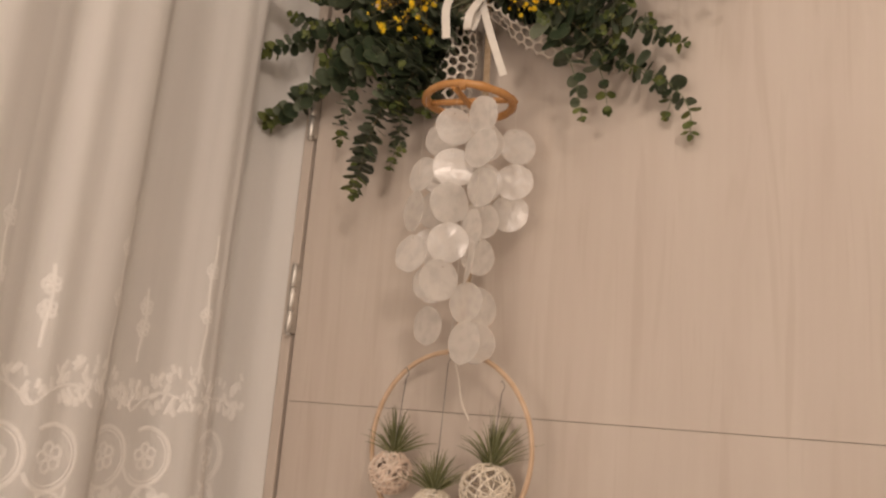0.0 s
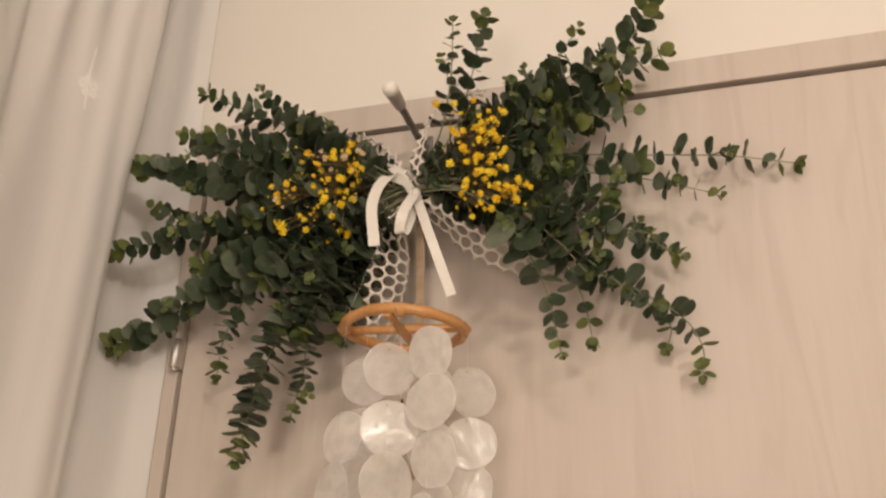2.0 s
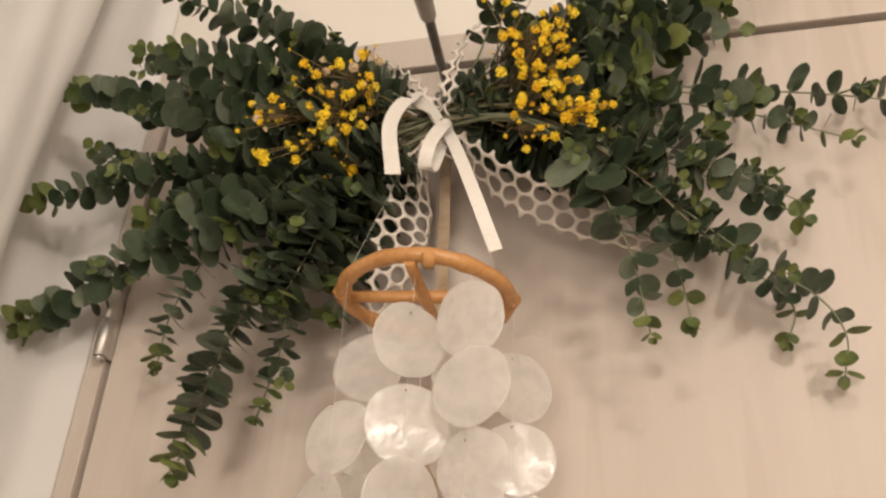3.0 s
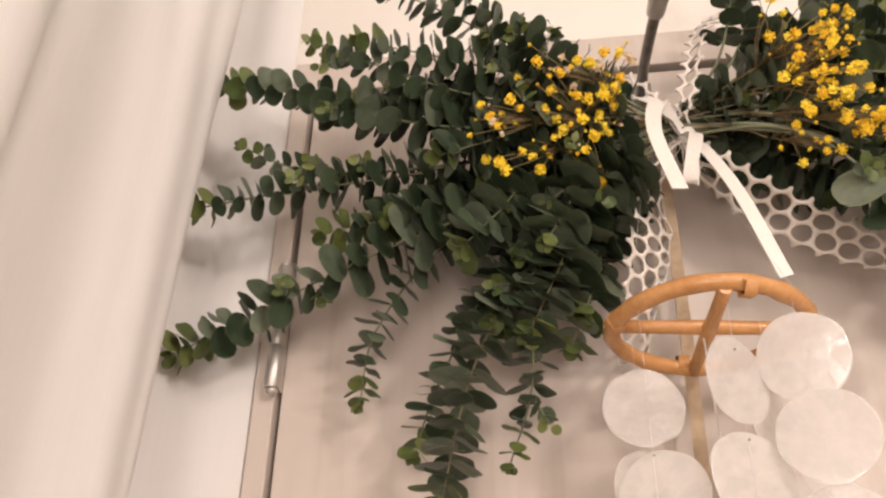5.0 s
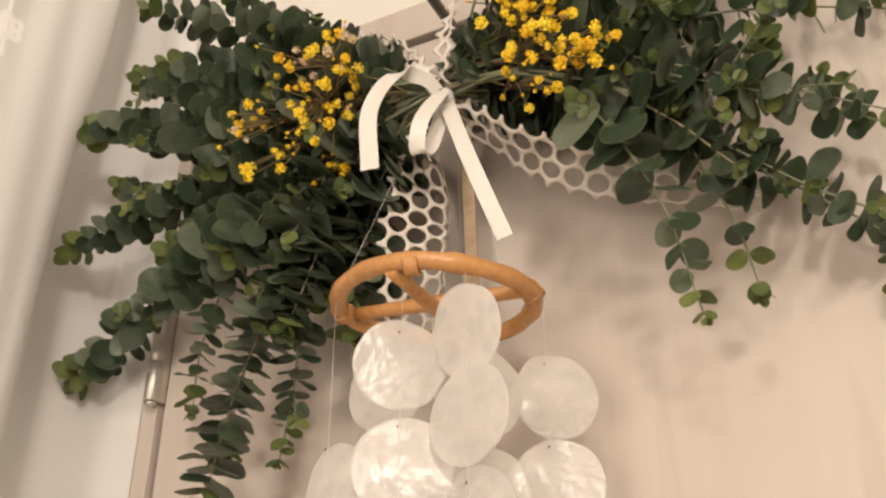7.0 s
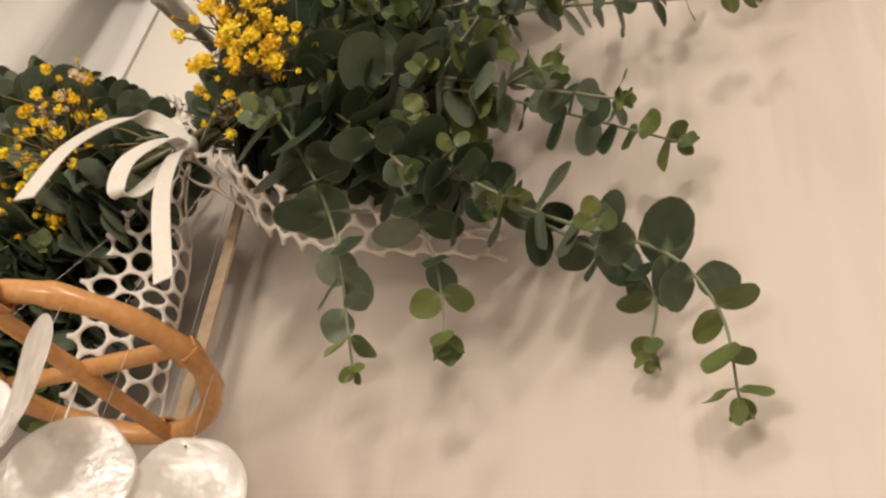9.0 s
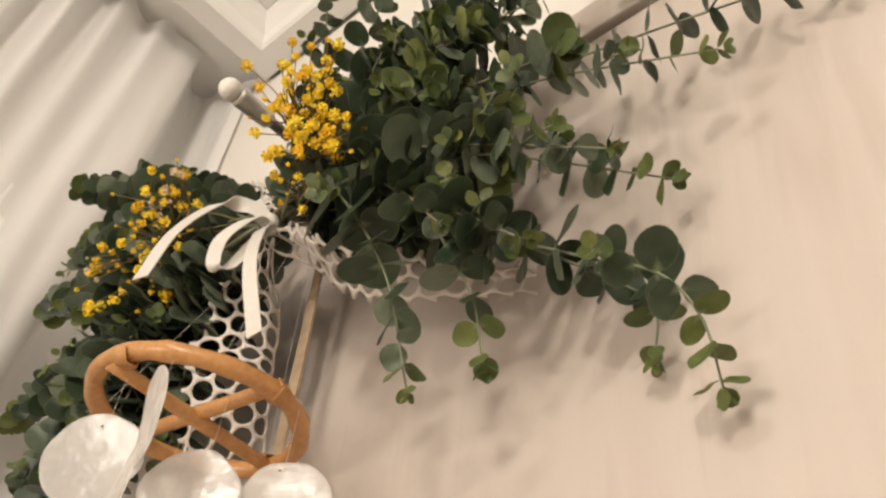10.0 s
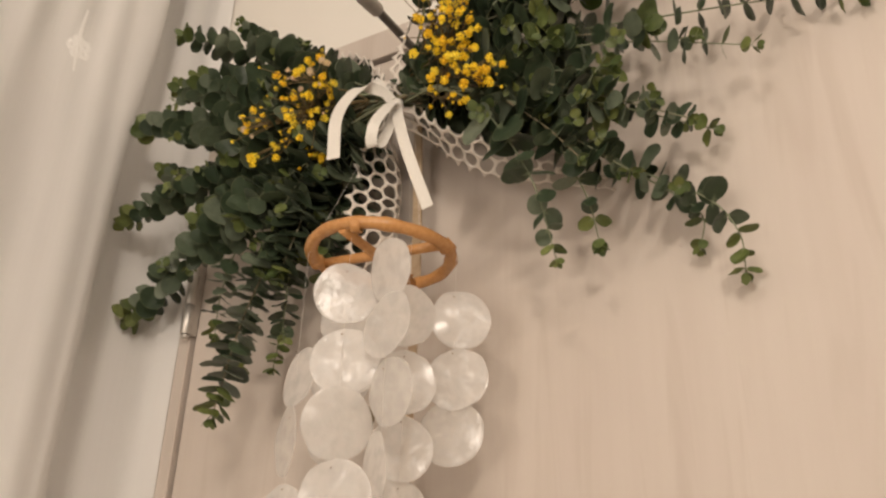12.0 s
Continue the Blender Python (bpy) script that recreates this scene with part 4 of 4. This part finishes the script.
# ---- yellow blossoms ----
def blossom_mesh(seed, mat):
    """A fluffy head: a rough core with short petals standing out all round."""
    rg = random.Random(seed)
    b = bmesh.new()
    bmesh.ops.create_icosphere(b, subdivisions=1, radius=0.62)
    for v in b.verts:
        v.co *= rg.uniform(0.85, 1.15)
    for k in range(26):
        z = 1 - 2 * (k + 0.5) / 26
        a = k * 2.39996 + rg.uniform(-0.3, 0.3)
        d = Vector((math.sqrt(1 - z * z) * math.cos(a), math.sqrt(1 - z * z) * math.sin(a), z))
        u = d.orthogonal().normalized()
        u = Matrix.Rotation(rg.uniform(0, 6.3), 3, d) @ u
        r = rg.uniform(0.95, 1.25)
        foot, w = d * 0.5, u * rg.uniform(0.30, 0.44)
        b.faces.new([b.verts.new(q) for q in (foot, d * r * 0.85 + w, d * r * 1.02, d * r * 0.85 - w)])
    return mesh_of("blossom", b, mat)


BLOSSOMS = [blossom_mesh(s, MAT_YELLOW) for s in range(5)]
PALE = [blossom_mesh(s + 9, MAT_BLUSH) for s in range(2)]


def flower_spray(label, foot, clumps, seed):
    """Fine branching stalks that rise from the foot and carry fluffy blossoms in loose clumps."""
    rg = random.Random(seed)
    ob = thing("flower_spray", label, "flowers", foot, "yellow flower sprays")
    base = Vector(foot)
    for centre, spread, count, pale in clumps:
        c = Vector(centre) - base
        fork = c * 0.62 + Vector((rg.uniform(-0.004, 0.004), 0.004, rg.uniform(-0.004, 0.004)))
        part("stalk", tube(spline([Vector((0, 0, 0)), c * 0.3 + Vector((0, 0.003, 0.002)), fork], 4), 0.0007, 5), MAT_TWIG, ob)
        for k in range(int(count * 1.25)):
            p = c + Vector([max(-1.5, min(1.5, rg.gauss(0, 0.78))) * s for s in spread])
            near = fork.lerp(c, rg.uniform(0.0, 0.6))
            bend = near.lerp(p, 0.5) + Vector((rg.uniform(-0.003, 0.003), rg.uniform(-0.002, 0.002), 0.001))
            st = part("twig", tube([near, bend, p], [0.0005, 0.0004, 0.0003], 4), MAT_TWIG, ob)
            size = rg.choice((0.0010, 0.0013, 0.0018, 0.0025, 0.0030, 0.0034, 0.0038))
            fl = new("blossom", rg.choice(PALE if rg.random() < pale else BLOSSOMS))
            fl.parent = st
            fl.matrix_basis = Matrix.Translation(p) @ Euler((rg.uniform(0, 6), rg.uniform(0, 6), rg.uniform(0, 6))).to_matrix().to_4x4() @ Matrix.Diagonal((size, size, size, 1))
    return ob


flower_spray("spray of small fluffy yellow and pale blossoms in the eucalyptus", (0.050, -0.09, 1.908),
             [((-0.010, -0.124, 1.892), (0.026, 0.014, 0.026), 40, 0.06), ((0.006, -0.138, 1.924), (0.022, 0.012, 0.014), 16, 0.40),
              ((-0.048, -0.136, 1.885), (0.014, 0.010, 0.014), 12, 0.25), ((0.006, -0.104, 1.850), (0.012, 0.010, 0.010), 9, 0.0),
              ((-0.03, -0.122, 1.866), (0.020, 0.010, 0.012), 8, 0.0), ((0.020, -0.122, 1.896), (0.012, 0.01, 0.02), 8, 0.0)], 61)
flower_spray("spray of small fluffy yellow blossoms beside the hook", (0.080, -0.085, 1.918),
             [((0.156, -0.132, 1.910), (0.020, 0.012, 0.026), 24, 0.0), ((0.150, -0.138, 1.932), (0.020, 0.014, 0.020), 20, 0.0),
              ((0.170, -0.132, 1.920), (0.014, 0.010, 0.020), 14, 0.0), ((0.147, -0.112, 1.866), (0.012, 0.008, 0.008), 9, 0.0),
              ((0.184, -0.126, 1.870), (0.016, 0.010, 0.012), 20, 0.05), ((0.157, -0.124, 1.884), (0.014, 0.010, 0.018), 12, 0.0)], 62)


# ---- lace netting and satin bow ----
def net_band(points, widths, across, pitch, seed, flat=1.0, curl=0.0):
    """A band of lace netting laid from the line given as its edge: round holes in a honeycomb, open cells
    along both edges, gathered where narrow; past the share `flat` of its width it curls by `curl` radians."""
    line = spline(points, 12)
    n = len(line)
    acc = [0.0]
    for a, b in zip(line, line[1:]):
        acc.append(acc[-1] + (b - a).length)
    ways = spline(across, 12)
    wide = spline([(w, 0, 0) for w in widths], 12)
    full = max(widths)
    b = bmesh.new()
    cache = {}

    def vert(u, v):
        key = (round(u, 5), round(v, 5))
        if key not in cache:
            s = min(max(v, 0.0), acc[-1] - 1e-5)
            i = int(np.clip(np.searchsorted(acc, s) - 1, 0, n - 2))
            f = (s - acc[i]) / max(acc[i + 1] - acc[i], 1e-6)
            p = line[i].lerp(line[i + 1], f)
            t = (line[i + 1] - line[i]).normalized()
            w = ways[i].lerp(ways[i + 1], f)
            w = (w - t * w.dot(t)).normalized()
            nn = t.cross(w)
            g = wide[i].lerp(wide[i + 1], f).x / full
            q, deep = u / full, 0.0
            if curl and q > flat:
                bend = curl * (q - flat) / (1 - flat)
                q, deep = flat + (1 - flat) / curl * math.sin(bend), (1 - flat) / curl * (1 - math.cos(bend))
            fold = (1 - g) * 0.007 * math.sin(u / full * 15 + seed) + 0.0022 * math.sin(u / full * 5 + v * 45 + seed) + 0.0022 * noise.noise(Vector((u * 70, v * 70, seed)))
            cache[key] = b.verts.new(p + w * (q * full * g) + nn * (fold + deep * full * g))
        return cache[key]
    rad = pitch / math.sqrt(3)
    step = rad * 1.5
    cols = max(3, round(full / step))
    for c in range(cols):
        for r in range(int(acc[-1] / pitch) - 1):
            cu = c * step
            cv = pitch * (0.6 + r + (0.5 if c % 2 else 0.0))
            hole = rad * (0.755 + 0.04 * noise.noise(Vector((c * 1.7, r * 1.3, seed))))
            outer, inner, turns = [], [], []
            for k in range(12):
                a = radians(30 * k)
                edge = rad * (1.0 if k % 2 == 0 else math.cos(radians(30)))
                turns.append(math.cos(a + radians(15)))
                outer.append((cu + edge * math.cos(a), cv + edge * math.sin(a)))
                inner.append((cu + hole * math.cos(a), cv + hole * math.sin(a)))
            for k in range(12):
                # the outermost cells are cut open, which leaves a row of points along the edge
                if (c == 0 and turns[k] < -0.2) or (c == cols - 1 and turns[k] > 0.2):
                    continue
                j = (k + 1) % 12
                try:
                    b.faces.new([vert(*q) for q in (outer[k], outer[j], inner[j], inner[k])]).smooth = True
                except ValueError:
                    pass
    bmesh.ops.recalc_face_normals(b, faces=b.faces[:])
    return b


def netting(name, bm, parent):
    ob = part(name, bm, MAT_LACE, parent)
    mod = ob.modifiers.new("thickness", "SOLIDIFY")
    mod.thickness, mod.offset = 0.0013, 0.0
    return ob


def lace_ribbon():
    ob = thing("lace_ribbon", "beige honeycomb lace netting ribbon draped under the bunches", "ribbon", (0, 0, 0))
    aside, back = (0.65, 0.72, 0.15), (0, 0.80, -0.60)
    netting("tail", net_band([(0.070, -0.088, 1.897), (0.052, -0.088, 1.880), (0.040, -0.087, 1.860), (0.034, -0.088, 1.838), (0.028, -0.086, 1.812), (0.020, -0.072, 1.775), (0.012, -0.052, 1.736)],
                             [0.016, 0.040, 0.062, 0.072, 0.076, 0.074, 0.068], [aside] * 7, 0.0152, 1, 0.50, -2.5), ob)
    netting("tail", net_band([(0.076, -0.086, 1.900), (0.089, -0.081, 1.894), (0.105, -0.0815, 1.884), (0.120, -0.080, 1.871), (0.135, -0.077, 1.861), (0.148, -0.073, 1.853),
                              (0.172, -0.064, 1.841), (0.200, -0.054, 1.829), (0.235, -0.042, 1.815), (0.270, -0.030, 1.804)],
                             [0.018, 0.038, 0.050, 0.056, 0.057, 0.055, 0.049, 0.040, 0.030, 0.024], [(0, 0.5, -0.85)] + [back] * 9, 0.0158, 2, 0.62, 1.6), ob)
    netting("fold", net_band([(0.066, -0.082, 1.908), (0.040, -0.075, 1.942), (0.010, -0.066, 1.968), (-0.03, -0.055, 1.986)],
                             [0.014, 0.022, 0.026, 0.022], [(0.6, -0.6, 0.5), (0.5, -0.7, 0.5), (0.4, -0.7, 0.6), (0.3, -0.6, 0.6)], 0.0120, 3), ob)
    netting("fold", net_band([(0.070, -0.084, 1.908), (0.076, -0.092, 1.945), (0.086, -0.088, 1.985), (0.112, -0.070, 2.018), (0.146, -0.045, 2.042)],
                             [0.014, 0.024, 0.030, 0.024, 0.016], [(0.9, -0.4, 0), (0.9, -0.5, 0), (0.9, -0.5, -0.2), (0.7, -0.4, -0.5), (0.6, -0.2, -0.6)], 0.0120, 4), ob)
    return ob


lace_ribbon()


def satin_bow():
    ob = thing("satin_bow", "cream satin ribbon bow tied over the lace netting", "bow", KNOT)
    k = KNOT

    def band(name, pts, across, w=0.0115):
        line = spline([Vector(p) - k for p in pts], 7)
        ways = spline(across, 7)
        part(name, strip(line, [w] * len(line), [Vector(q) for q in ways], 0.00035), MAT_SATIN, ob)
    band("tail", [(0.076, -0.084, 1.896), (0.067, -0.095, 1.909), (0.055, -0.114, 1.904), (0.049, -0.132, 1.868), (0.058, -0.143, 1.817)],
         [(0.3, 0.5, 0.8), (0.5, 0.6, 0.6), (0.8, 0.5, 0.2), (0.9, 0.35, 0), (0.95, 0.3, 0)], 0.0108)
    band("loop", [(0.076, -0.087, 1.896), (0.080, -0.100, 1.888), (0.074, -0.112, 1.864), (0.070, -0.109, 1.846), (0.073, -0.100, 1.850), (0.077, -0.092, 1.876), (0.077, -0.084, 1.894)],
         [(0.9, 0.3, 0), (0.9, 0.4, 0), (0.9, 0.5, 0), (0.9, 0.5, 0), (0.9, 0.5, 0), (0.9, 0.4, 0), (0.9, 0.3, 0)], 0.0100)
    band("tail", [(0.078, -0.086, 1.894), (0.087, -0.096, 1.874), (0.102, -0.102, 1.834), (0.121, -0.096, 1.779)],
         [(0.9, 0.3, 0.3), (0.9, 0.3, 0.3), (0.9, 0.25, 0.25), (0.9, 0.2, 0.3)], 0.0098)
    band("loop", [(0.075, -0.085, 1.898), (0.062, -0.092, 1.918), (0.050, -0.086, 1.932), (0.060, -0.076, 1.924), (0.073, -0.076, 1.902)],
         [(0.5, 0.3, 0.6), (0.6, 0.3, 0.6), (0.6, 0.4, 0.6), (0.6, 0.4, 0.6), (0.5, 0.3, 0.6)], 0.010)
    wrap = bmesh.new()
    bmesh.ops.create_uvsphere(wrap, u_segments=14, v_segments=9, radius=1)
    for v in wrap.verts:
        v.co = Vector((v.co.x * 0.0065, v.co.y * 0.0060, v.co.z * 0.0075)) * (1 + 0.10 * math.sin(9 * v.co.z + 3 * v.co.x)) + Vector((0.011, -0.003, -0.016))
    part("knot", smooth(wrap), MAT_SATIN, ob)
    return ob


satin_bow()
